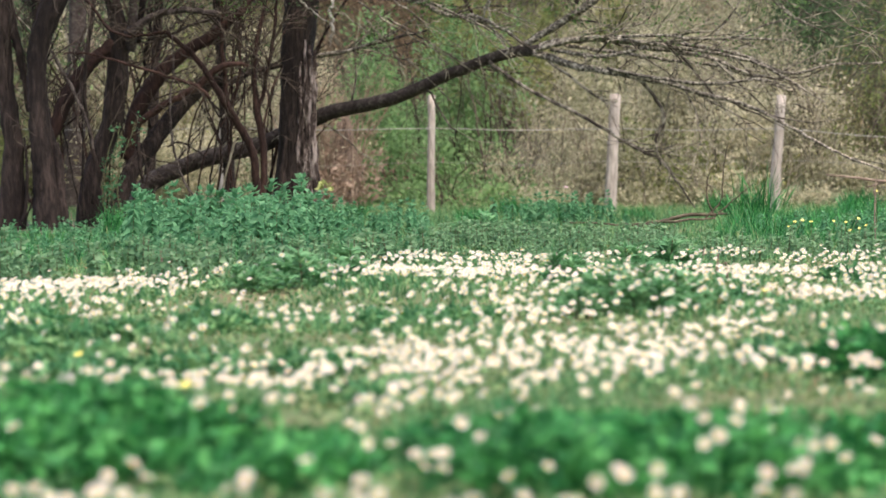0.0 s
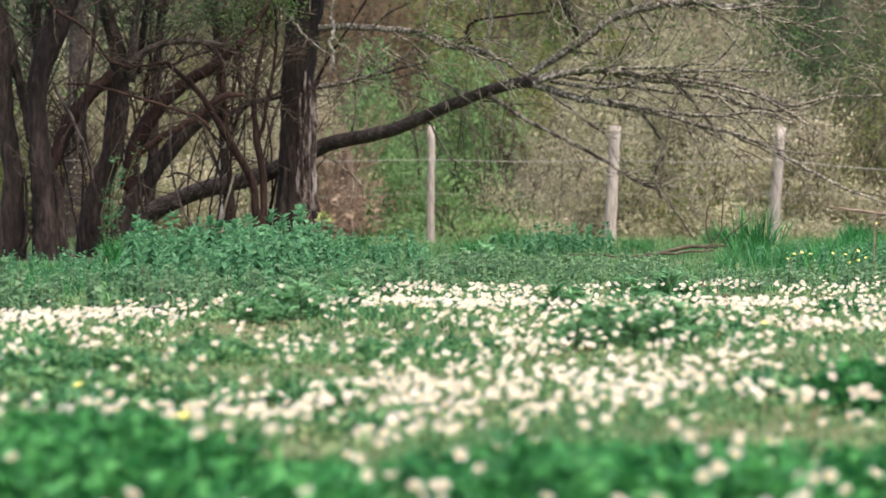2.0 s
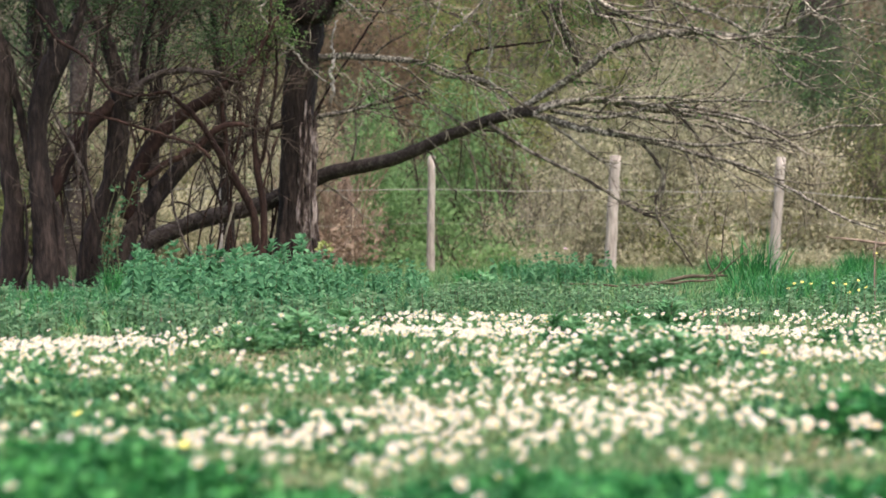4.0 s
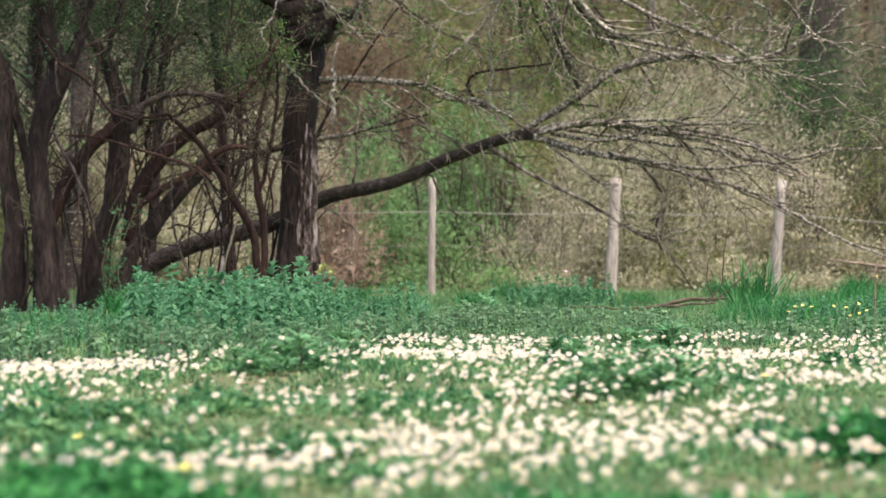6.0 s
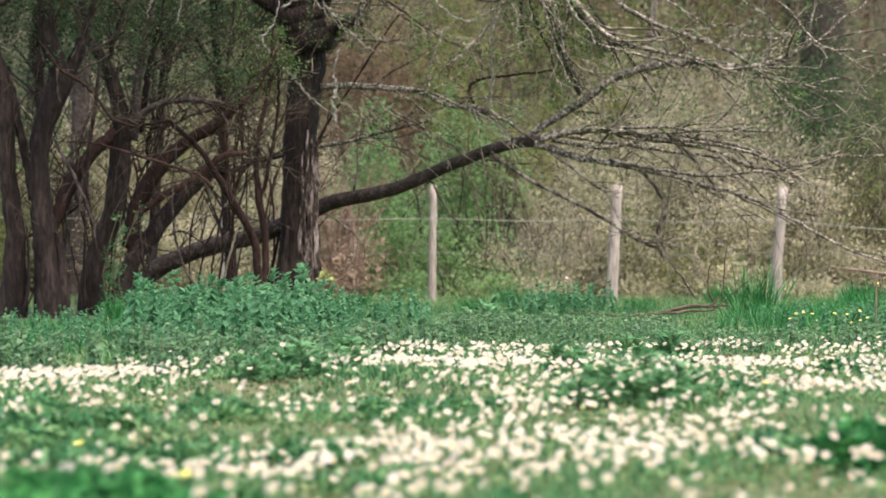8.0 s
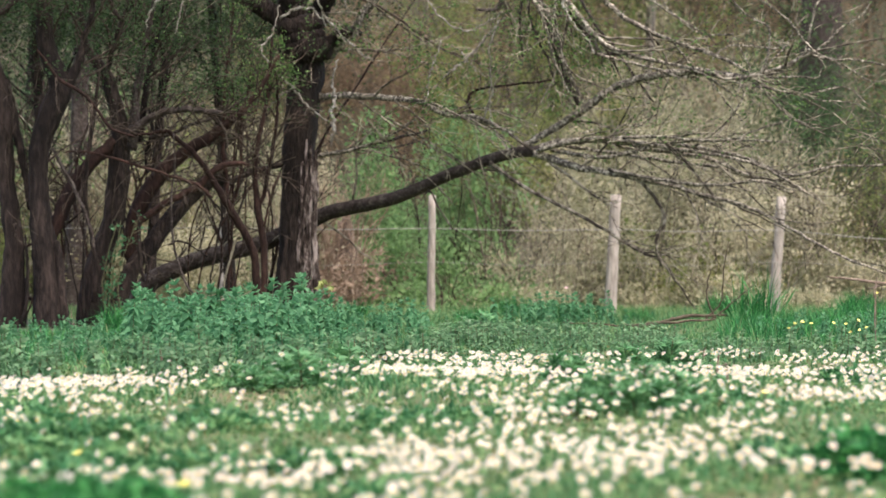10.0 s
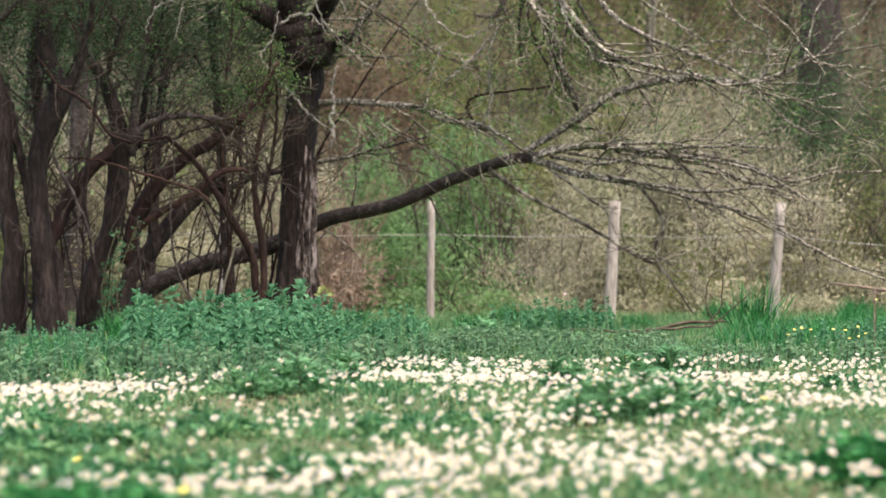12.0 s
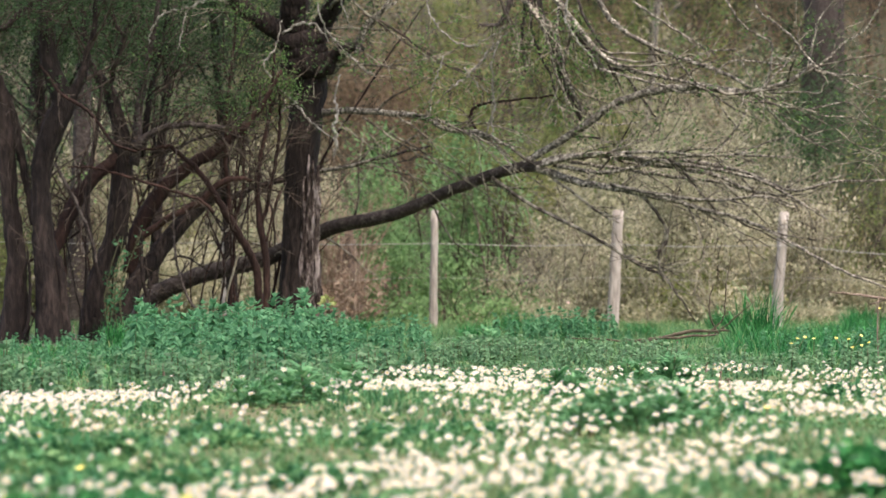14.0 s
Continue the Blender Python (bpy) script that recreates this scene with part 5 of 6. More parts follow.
def meadow_turf():
    rng = np.random.default_rng(71)
    n = 190000
    x, y = rng.uniform(-3.7, 3.7, n), sample_y(rng, n, 3.0, 19.5)
    thick = field_noise(x, y, 0.9, 3)
    keep = rng.uniform(0, 1, n) < (0.12 + 1.15 * thick) * np.clip((3.7 - np.abs(x)) / 0.9, 0, 1) * np.clip((y - 2.9) / 0.5, 0, 1)
    x, y, thick = x[keep], y[keep], thick[keep]
    n = len(x)
    h = (0.022 + 0.045 * thick ** 1.5) * rng.uniform(0.5, 1.4, n)
    v, loops, totals = blade_arrays(x, y, h, rng.uniform(0.002, 0.0045, n) * (0.7 + y / 14), rng.uniform(0.2, 1.1, n), rng)
    dead = (rng.uniform(0, 1, n) < 0.03 + 0.09 * (thick < 0.4)).astype(int).repeat(2)
    tagged(new("meadow_grass", array_mesh("meadow_grass", v, loops, totals, [GRASS, STRAW], dead)), "short green meadow grass with dry straw", "grass", kind="stuff")
    n = 60000
    x, y = rng.normal(0, 4.2, n), rng.normal(2.0, 6.5, n)
    far = (np.abs(x) > 2.6) | (y < 3.5)
    x, y = x[far], y[far]
    n = len(x)
    v, loops, totals = blade_arrays(x, y, rng.uniform(0.02, 0.06, n), rng.uniform(0.004, 0.008, n), rng.uniform(0.2, 1.1, n), rng)
    tagged(new("meadow_grass", array_mesh("meadow_grass", v, loops, totals, GRASS)), "short green grass of the wider meadow", "grass", kind="stuff")
    n = 90000
    x, y = rng.uniform(-3.7, 3.7, n), sample_y(rng, n, 3.0, 19.5)
    cover = rng.uniform(0, 1, n) < (0.25 + 1.1 * field_noise(x, y, 0.7, 31)) * np.clip((3.7 - np.abs(x)) / 0.9, 0, 1) * np.clip((y - 2.9) / 0.5, 0, 1)
    x, y = x[cover], y[cover]
    n = len(x)
    z = ground_height(x, y) + rng.uniform(0.003, 0.03, n)
    v, loops, totals = leaf_arrays(np.c_[x, y, z], 0.02, rng, 0.0, 0.8)
    tagged(new("meadow_herbs", array_mesh("meadow_herbs", v, loops, totals, TURF)), "low clover and daisy leaves in the turf", "herbs", kind="stuff")


def meadow_tufts():
    """Each patch of taller grass is a plant of its own, made of a few clumps."""
    for i, (cx, cy, r, h) in enumerate(TUFTS):
        rng = np.random.default_rng(80 + i)
        root = thing("grass_tuft", (cx, cy, float(ground_height(cx, cy))), "lush dark green tuft of leafy weeds and grass", "grass tuft", "grass tufts in the meadow")
        for k in range(7):
            ox, oy = (0, 0) if k == 0 else (r * 0.55 * math.cos(k * 1.047), r * 0.8 * math.sin(k * 1.047))
            n = int(700 * r) + 40
            a, d = rng.uniform(0, 6.28, n), r * rng.uniform(0.25, 0.6) * np.sqrt(rng.uniform(0, 1, n))
            x, y = ox + d * np.cos(a), oy + d * np.sin(a) * 1.2
            hh = h * (1.1 if k == 0 else rng.uniform(0.45, 1.1)) * (1.1 - 0.5 * (d / r / 0.6) ** 2) * rng.uniform(0.4, 1.25, n)
            z = ground_height(x + cx, y + cy) - ground_height(cx, cy) - 0.01
            v, loops, totals = blade_arrays(x, y, hh, rng.uniform(0.003, 0.006, n), rng.uniform(0.2, 0.9, n), rng, z)
            ob = new("clump", array_mesh("clump", v, loops, totals, DEEP_GRASS if cy < 6.0 or h > 0.1 else GRASS))
            ob.parent = root
            n = int(900 * r) + 30
            a, d = rng.uniform(0, 6.28, n), r * rng.uniform(0.3, 0.65) * np.sqrt(rng.uniform(0, 1, n))
            top = h * rng.uniform(0.5, 1.05) * np.sqrt(np.clip(1.05 - (d / r / 0.65) ** 2, 0.05, 1))
            c = np.c_[ox + d * np.cos(a), oy + d * np.sin(a) * 1.2, top * rng.uniform(0.25, 1.0, n)]
            v, loops, totals = leaf_arrays(c, 0.038, rng, -0.15, 0.45)
            ob = new("foliage", array_mesh("foliage", v, loops, totals, DEEP_HERB if cy < 6.0 or h > 0.1 else GRASS))
            ob.parent = root


def daisy_template():
    """Eye and rays of one flower head, facing up, one unit in radius."""
    v, loops, totals, index = [(0, 0, 0.17)], [], [], []
    for k in range(8):
        a = 2 * math.pi * k / 8
        v.append((0.27 * math.cos(a), 0.27 * math.sin(a), 0.09))
    for k in range(8):
        loops += [0, 1 + k, 1 + (k + 1) % 8]
        totals.append(3)
        index.append(1)
    rays = 13
    for k in range(rays):
        a, w = 2 * math.pi * k / rays, math.pi / rays * 0.92
        s = len(v)
        lift = 0.10 + 0.12 * ((k * 7) % 5) / 5
        v += [(0.25 * math.cos(a), 0.25 * math.sin(a), 0.07), (0.72 * math.cos(a - w), 0.72 * math.sin(a - w), 0.10 + lift * 0.5),
              (1.0 * math.cos(a), 1.0 * math.sin(a), 0.08 + lift), (0.72 * math.cos(a + w), 0.72 * math.sin(a + w), 0.10 + lift * 0.5)]
        loops += [s, s + 1, s + 2, s + 3]
        totals.append(4)
        index.append(0)
    return np.array(v), np.array(loops), np.array(totals), np.array(index)


def head_arrays(template, at, radius, tilt, turn, spin):
    """Copies of a flower head: leaned by tilt towards the heading turn."""
    v, loops, totals, index = template
    n = len(at)
    cs, sn = np.cos(spin), np.sin(spin)
    p = np.empty((n, len(v), 3))
    p[:, :, 0] = cs[:, None] * v[:, 0] - sn[:, None] * v[:, 1]
    p[:, :, 1] = sn[:, None] * v[:, 0] + cs[:, None] * v[:, 1]
    p[:, :, 2] = v[:, 2]
    up = np.c_[np.sin(tilt) * np.cos(turn), np.sin(tilt) * np.sin(turn), np.cos(tilt)]
    e1 = np.c_[np.cos(tilt) * np.cos(turn), np.cos(tilt) * np.sin(turn), -np.sin(tilt)]
    e2 = np.cross(up, e1)
    q = p[:, :, :1] * e1[:, None] + p[:, :, 1:2] * e2[:, None] + p[:, :, 2:] * up[:, None]
    q = q * radius[:, None, None] + at[:, None]
    shift = (np.arange(n) * len(v))[:, None]
    return q.reshape(-1, 3), (loops[None] + shift).ravel(), np.tile(totals, n), np.tile(index, n)


DRIFTS = [(*(-1.45, 10.7), 0.5, 1.0, 0.9), (*(-0.08, 12.5), 0.5, 1.1, 1.4), (*(1.48, 12.07), 0.8, 3.0, 0.35), (*(-1.62, 12.07), 0.6, 1.5, 0.9), (*(0.60, 8.53), 0.4, 1.0, 0.7),
          (*(-0.01, 6.69), 0.40, 1.0, 0.8), (*(-0.26, 6.35), 0.3, 0.6, 0.7), (*(0.54, 7.28), 0.5, 0.9, 0.8), (*(2.11, 14.56), 0.4, 1.6, 0.35),
          (*(-0.67, 9.90), 0.45, 0.9, -0.9), (*(-0.93, 13.03), 0.45, 1.4, -0.9), (*(0.10, 5.38), 0.35, 0.4, -0.3), (*(-0.20, 5.27), 0.4, 0.4, -0.1),
          (*(0.53, 5.62), 0.25, 0.4, -0.5), (*(-0.80, 5.76), 0.25, 0.5, -0.5), (*(-0.90, 7.6), 0.45, 1.7, -0.6)]


def meadow_daisies():
    rng = np.random.default_rng(91)
    n = 47000
    x, y = rng.uniform(-3.6, 3.6, n), 18.5 - 16.5 * rng.uniform(0, 1, n) ** 1.2
    wide = 9000
    x, y = np.concatenate((x, rng.normal(0, 4.5, wide))), np.concatenate((y, rng.normal(2.0, 5.5, wide)))
    n += wide
    clump = 0.5 * field_noise(x, y, 0.8, 12) + 0.5 * field_noise(x, y, 0.25, 13) - 0.06
    for cx, cy, rx, ry, w in DRIFTS:
        clump += w * 0.3 * np.exp(-((x - cx) / rx) ** 2 - ((y - cy) / ry) ** 2)
    keep = rng.uniform(0, 1, n) < np.clip((clump - 0.405) * 1.8, 0.025, 0.66) * (1 - 0.88 * tuft_mask(x, y)) * (y < nettle_front(x) + rng.normal(0, 0.3, n))
    x, y = x[keep], y[keep]
    n = len(x)
    h = rng.uniform(0.045, 0.085, n) + 0.075 * tuft_mask(x, y)
    at = np.c_[x, y, ground_height(x, y) + h]
    tilt = np.clip(rng.normal(0.75, 0.25, n), 0, 1.3)
    turn = rng.normal(-1.75, 0.6, n)
    v, loops, totals, index = head_arrays(daisy_template(), at, rng.uniform(0.0105, 0.0144, n), tilt, turn, rng.uniform(0, 6.28, n))
    bv, bl, bt = blade_arrays(x, y, h * 0.97, np.full(n, 0.0022), np.full(n, 0.05), rng)
    v2 = np.concatenate((v, bv))
    ob = new("daisies", array_mesh("daisies", v2, np.concatenate((loops, bl + len(v))), np.concatenate((totals, bt)), [PETAL, YOLK, GRASS],
                                   np.concatenate((index, np.full(len(bt), 2)))))
    tagged(ob, "hundreds of small white daisies with yellow eyes in clumps", "daisies", kind="stuff")


meadow_turf()
meadow_tufts()
meadow_daisies()


# ---- lush grass between the daisies and the fence
def lush_grass(name, label, x0, x1, y0, y1, n, low, high, seed, edge=False, dry=0.3, blade=GRASS):
    rng = np.random.default_rng(seed)
    x, y = rng.uniform(x0, x1, n), rng.uniform(y0, y1, n)
    thick = 0.6 * field_noise(x, y, 1.3, seed) + 0.4 * field_noise(x, y, 0.5, seed + 1)
    keep = rng.uniform(0, 1, n) < 0.3 + thick
    if edge:
        keep &= y > nettle_front(x) + rng.normal(0, 0.5, n)
    x, y, thick = x[keep], y[keep], thick[keep]
    n = len(x)
    h = (low * 0.8 + (high * 1.35 - low) * thick ** 2.3) * rng.uniform(0.5, 1.3, n)
    v, loops, totals = blade_arrays(x, y, h, rng.uniform(0.004, 0.009, n), rng.uniform(0.2, 1.1, n), rng)
    pale = (rng.uniform(0, 1, n) < 0.08 + 0.2 * max(dry - 0.3, 0) + 0.5 * dry * (field_noise(x, y, 2.0, seed + 2) > 0.45)).astype(int).repeat(2)
    tagged(new(name, array_mesh(name, v, loops, totals, [blade, TURF], pale)), label, "grass", kind="stuff")


lush_grass("lush_grass", "lush green grass along the fence", -1.0, 7.5, 17, 30, 60000, 0.03, 0.14, 101, True, 0.55)
lush_grass("lush_grass", "bright grass at the foot of the fence", -6.5, 8, 28, 38.5, 56000, 0.05, 0.15, 102, False, 1.6, TURF)
# the deeper blade colour here stands in for the trees' shade
lush_grass("lush_grass", "grass under the trees, darkened for their shade", -6.5, -0.8, 14, 22.8, 26000, 0.03, 0.12, 103, True, 0.2, DEEP_GRASS)
lush_grass("lush_grass", "taller rank grass at the meadow's edge", 2.1, 5.5, 17.5, 22, 24000, 0.07, 0.25, 104, True, 0.1, DEEP_GRASS)


# ---- nettles
def leaf_outline(length, width, teeth):
    """A pointed toothed leaf along +x, folded at its rib."""
    v = [(0, 0, 0)]
    left, right = [], []
    for k in range(1, teeth + 1):
        t = k / (teeth + 1)
        w = width * 0.5 * math.sin(math.pi * t ** 0.7) * (1.12 if k % 2 else 0.86)
        drop = -0.25 * length * t * t
        left.append((t * length, w, drop + 0.12 * w))
        right.append((t * length, -w, drop + 0.12 * w))
    rib = [(t / (teeth + 1) * length, 0, -0.25 * length * (t / (teeth + 1)) ** 2) for t in range(1, teeth + 1)]
    tip = (length, 0, -0.25 * length)
    v += left + rib + right + [tip]
    m = teeth
    L, R, B, T = 1, 1 + 2 * m, 1 + m, 1 + 3 * m
    f = [(0, B, L), (0, R, B)]
    for k in range(m - 1):
        f += [(L + k, B + k, B + k + 1, L + k + 1), (B + k, R + k, R + k + 1, B + k + 1)]
    f += [(L + m - 1, B + m - 1, T), (B + m - 1, R + m - 1, T)]
    return v, f


def herb_plant(name, label, category, group, seed, height, leaf, width, nodes, mat, teeth=5, per=2, rise=0.35, hang=0.0):
    rng = random.Random(seed)
    root = thing(name, (0, 0, 0), label, category, group)
    bend = (rng.uniform(-0.12, 0.12) * height, rng.uniform(-0.12, 0.12) * height)
    path, rad = smooth_path([(0, 0, -0.02), (bend[0] * 0.3, bend[1] * 0.3, height * 0.5), (bend[0], bend[1], height)], [0.004, 0.0035, 0.0015], 4)
    t = Tubes()
    t.add(path, rad, 5)
    t.build("stem", STEM, root)
    lv, lf = leaf_outline(1.0, width, teeth)
    v, f = [], []
    for k in range(nodes):
        s = 0.12 + 0.88 * (k + 0.5) / nodes
        p = path[min(int(s * (len(path) - 1) + 0.5), len(path) - 1)]
        p = Vector((p.x, p.y, s * height))
        for j in range(per):
            size = leaf * (0.65 + 0.5 * math.sin(math.pi * min(s * 0.8 + 0.1, 1))) * rng.uniform(0.8, 1.2)
            m = Matrix.Translation(p) @ Euler((rng.uniform(-0.75, 0.75), (-rise * rng.uniform(0.2, 1.5)) if s > 0.8 or not hang else hang * rng.uniform(0.3, 1.3), k * 1.57 + j * 2 * math.pi / per + rng.uniform(-0.3, 0.3))).to_matrix().to_4x4() @ Matrix.Scale(size, 4)
            b = len(v)
            v += [m @ Vector(q) for q in lv]
            f += [tuple(i + b for i in face) for face in lf]
    mesh_object("foliage", v, f, mat, root, smooth=False)
    return root


def spread(variants, places, rng):
    """Sets one plant at each place, the first ones being the variants themselves."""
    for i, (x, y, s) in enumerate(places):
        m = Matrix.Translation((x, y, float(ground_height(x, y)))) @ Matrix.Rotation(rng.uniform(0, 6.28), 4, "Z") @ Matrix.Scale(s, 4)
        if i < len(variants):
            variants[i].matrix_basis = m
        else:
            copy = copy_thing(variants[i % len(variants)], Matrix.Identity(4))
            copy.matrix_basis = m


def join_plants(name, label, category, variants, places, rng, mats):
    """The same plants past counting, as one mesh."""
    vs, loops, totals, index, count = [], [], [], [], 0
    for i, (x, y, s) in enumerate(places):
        root = variants[i % len(variants)]
        m = Matrix.Translation((x, y, float(ground_height(x, y)))) @ Matrix.Rotation(rng.uniform(0, 6.28), 4, "Z") @ Matrix.Scale(s, 4)
        for k, ob in enumerate(root.children):
            me = ob.data
            co = np.empty(len(me.vertices) * 3, np.float32)
            me.vertices.foreach_get("co", co)
            co = co.reshape(-1, 3) @ np.array(m.to_3x3()).T + np.array(m.translation)
            lo = np.empty(len(me.loops), np.int32)
            me.loops.foreach_get("vertex_index", lo)
            to = np.empty(len(me.polygons), np.int32)
            me.polygons.foreach_get("loop_total", to)
            vs.append(co)
            loops.append(lo + count)
            totals.append(to)
            index.append(np.full(len(to), mats.index(me.materials[0])))
            count += len(co)
    ob = new(name, array_mesh(name, np.concatenate(vs), np.concatenate(loops), np.concatenate(totals), mats, np.concatenate(index)))
    return tagged(ob, label, category, kind="stuff")


def build_nettles():
    rng = random.Random(201)
    kinds = [herb_plant("nettle", "green stinging nettle with toothed leaves", "nettle", "nettles under the trees", 210 + k, 0.32 + 0.035 * k, 0.070, 0.58, 10 + k % 3, NETTLE, 5, 4, 0.8, 0.7)
             for k in range(6)]
    near, far = [], []
    while len(near) + len(far) < 1000:
        x, y = rng.uniform(-4.2, -0.1), rng.uniform(13.0, 23.0)
        edge = float(nettle_front(x)) + 1.7
        if y < edge or (x > -0.7 and rng.random() < 0.5):
            continue
        group = float(field_noise(x, y, 0.55, 205))
        if rng.random() > 0.25 + 1.3 * group:
            continue
        s = min(0.45 + 0.10 * (y - edge), 0.85) * (rng.uniform(0.6, 1.1) if rng.random() < 0.9 else rng.uniform(1.1, 1.45)) * (0.5 + 0.7 * group)
        s = min(s, 0.9 if rng.random() < 0.9 else 1.05)
        if x < -0.112 * y:
            s *= 0.45
            if y > 18.5 and rng.random() < 0.7:
                continue
        if x > -0.9:
            s *= 0.75
        (near if -2.6 < x < -0.3 and y < 21 and len(near) < 200 else far).append((x, y, s))
    for _ in range(70):
        far.append((rng.gauss(1.0, 0.22), rng.gauss(24.4, 0.6), rng.uniform(0.4, 0.75)))
    for _ in range(150):
        far.append((rng.uniform(2.25, 4.0), rng.uniform(17.6, 21.0), rng.uniform(0.3, 0.55)))
    plain = [herb_plant("nettle", "green stinging nettle with toothed leaves", "nettle", "nettles under the trees", 250 + k, 0.33 + 0.05 * k, 0.070, 0.58, 11, NETTLE, 2, 4, 0.8, 0.7)
             for k in range(3)]
    join_plants("nettle_bed", "dense bed of green nettles under the trees", "nettles", plain, far, rng, [STEM, NETTLE])
    spread(kinds, near, rng)
    spread(plain, far[:3], rng)
    low = [herb_plant("ground_elder", "low light green leafy herb at the meadow's edge", "herb", "herbs at the meadow's edge", 230 + k, 0.11 + 0.025 * k, 0.037, 0.62, 7, PALE_HERB, 2, 4, 0.6, 0.5)
           for k in range(4)]
    near, far = [], []
    for _ in range(700):
        x = rng.uniform(-4.2, 3.5)
        y = float(nettle_front(x)) + rng.uniform(-0.3, 2.6)
        (near if -2.6 < x < -0.5 and len(near) < 90 else far).append((x, y, rng.uniform(0.6, 1.2) * (1 if x < 0 else 0.75)))
    for _ in range(260):
        far.append((rng.gauss(0.35, 0.28), rng.gauss(18.4, 0.45), rng.uniform(0.6, 1.0)))
    for _ in range(280):
        far.append((rng.uniform(0.3, 1.5), rng.gauss(18.2, 0.6), rng.uniform(0.4, 0.85)))
    join_plants("herb_bed", "low leafy herbs along the meadow's edge", "herbs", low, far, rng, [STEM, PALE_HERB])
    spread(low, near, rng)


build_nettles()


def build_thistles():
    rng = random.Random(301)
    kinds = [herb_plant("thistle", "dark green feathery thistle rosette", "thistle", "thistles among the daisies", 310 + k, 0.05 + 0.02 * k, 0.055, 0.20, 9, WEED, 4, 5, 0.6)
             for k in range(4)]
    places = []
    for cx, cy, r in HERBS:
        for _ in range(int(130 * r)):
            a, d = rng.uniform(0, 6.28), r * math.sqrt(rng.random())
            places.append((cx + d * math.cos(a), cy + d * math.sin(a) * 1.4, rng.uniform(0.85, 1.6) * (1.15 - 0.55 * d / r)))
    for _ in range(40):
        places.append((rng.uniform(-3, 3), rng.uniform(6, 15), rng.uniform(0.4, 0.8)))
    spread(kinds, places, rng)


build_thistles()


# ---- single plants and litter
def build_fallen_branch():
    root = thing("fallen_branch", (2.0, 22.0, 0.0), "long fallen brown branch lying in the grass", "branch")
    rng = random.Random(401)
    o = Vector((2.0, 22.0, 0.0))
    for name, pts, r in (("limb", [(0.96, 22.00, 0.09), (1.45, 22.00, 0.07), (1.72, 22.00, 0.09), (1.92, 22.00, 0.14), (2.25, 22.00, 0.15)], [0.005, 0.009, 0.016, 0.016, 0.011]),
                         ("limb", [(1.53, 21.90, 0.06), (1.83, 21.80, 0.10), (2.15, 21.90, 0.12)], [0.008, 0.012, 0.007]),
                         ("twig", [(2.07, 22.00, 0.11), (2.20, 22.00, 0.25), (2.22, 22.00, 0.47), (2.26, 22.00, 0.73)], [0.007, 0.006, 0.005, 0.003]),
                         ("twig", [(2.12, 22.00, 0.11), (2.29, 22.00, 0.25), (2.46, 22.00, 0.39)], [0.007, 0.0055, 0.003]),
                         ("twig", [(2.16, 22.00, 0.12), (2.09, 22.00, 0.31), (2.12, 22.00, 0.51)], [0.008, 0.007, 0.004])):
        t = Tubes()
        path, rad = smooth_path([Vector(p) - o for p in pts], r, 6, 0.006, rng)
        t.add(path, rad, 8 if r[0] > 0.011 else 6, 0.1, rng)
        t.build(name, DEADWOOD, root)


def build_hanging_boughs():
    root = thing("bare_bough", (4.24, 24.50, 0.42), "pale bare bough reaching in over the meadow", "branch")
    o = Vector((4.24, 24.50, 0.42))
    rng = random.Random(402)
    for pts, r in (([(4.24, 24.50, 0.41), (3.86, 24.40, 0.39), (3.63, 24.40, 0.42), (3.36, 24.40, 0.45)], [0.017, 0.014, 0.011, 0.005]),
                   ([(4.04, 24.50, 0.41), (3.83, 24.40, 0.37), (3.72, 24.40, 0.34)], [0.012, 0.01, 0.006])):
        t = Tubes()
        path, rad = smooth_path([Vector(p) - o for p in pts], r, 6, 0.004, rng)
        t.add(path, rad, 7, 0.08, rng)
        t.build("limb", STRAW_BARK, root)


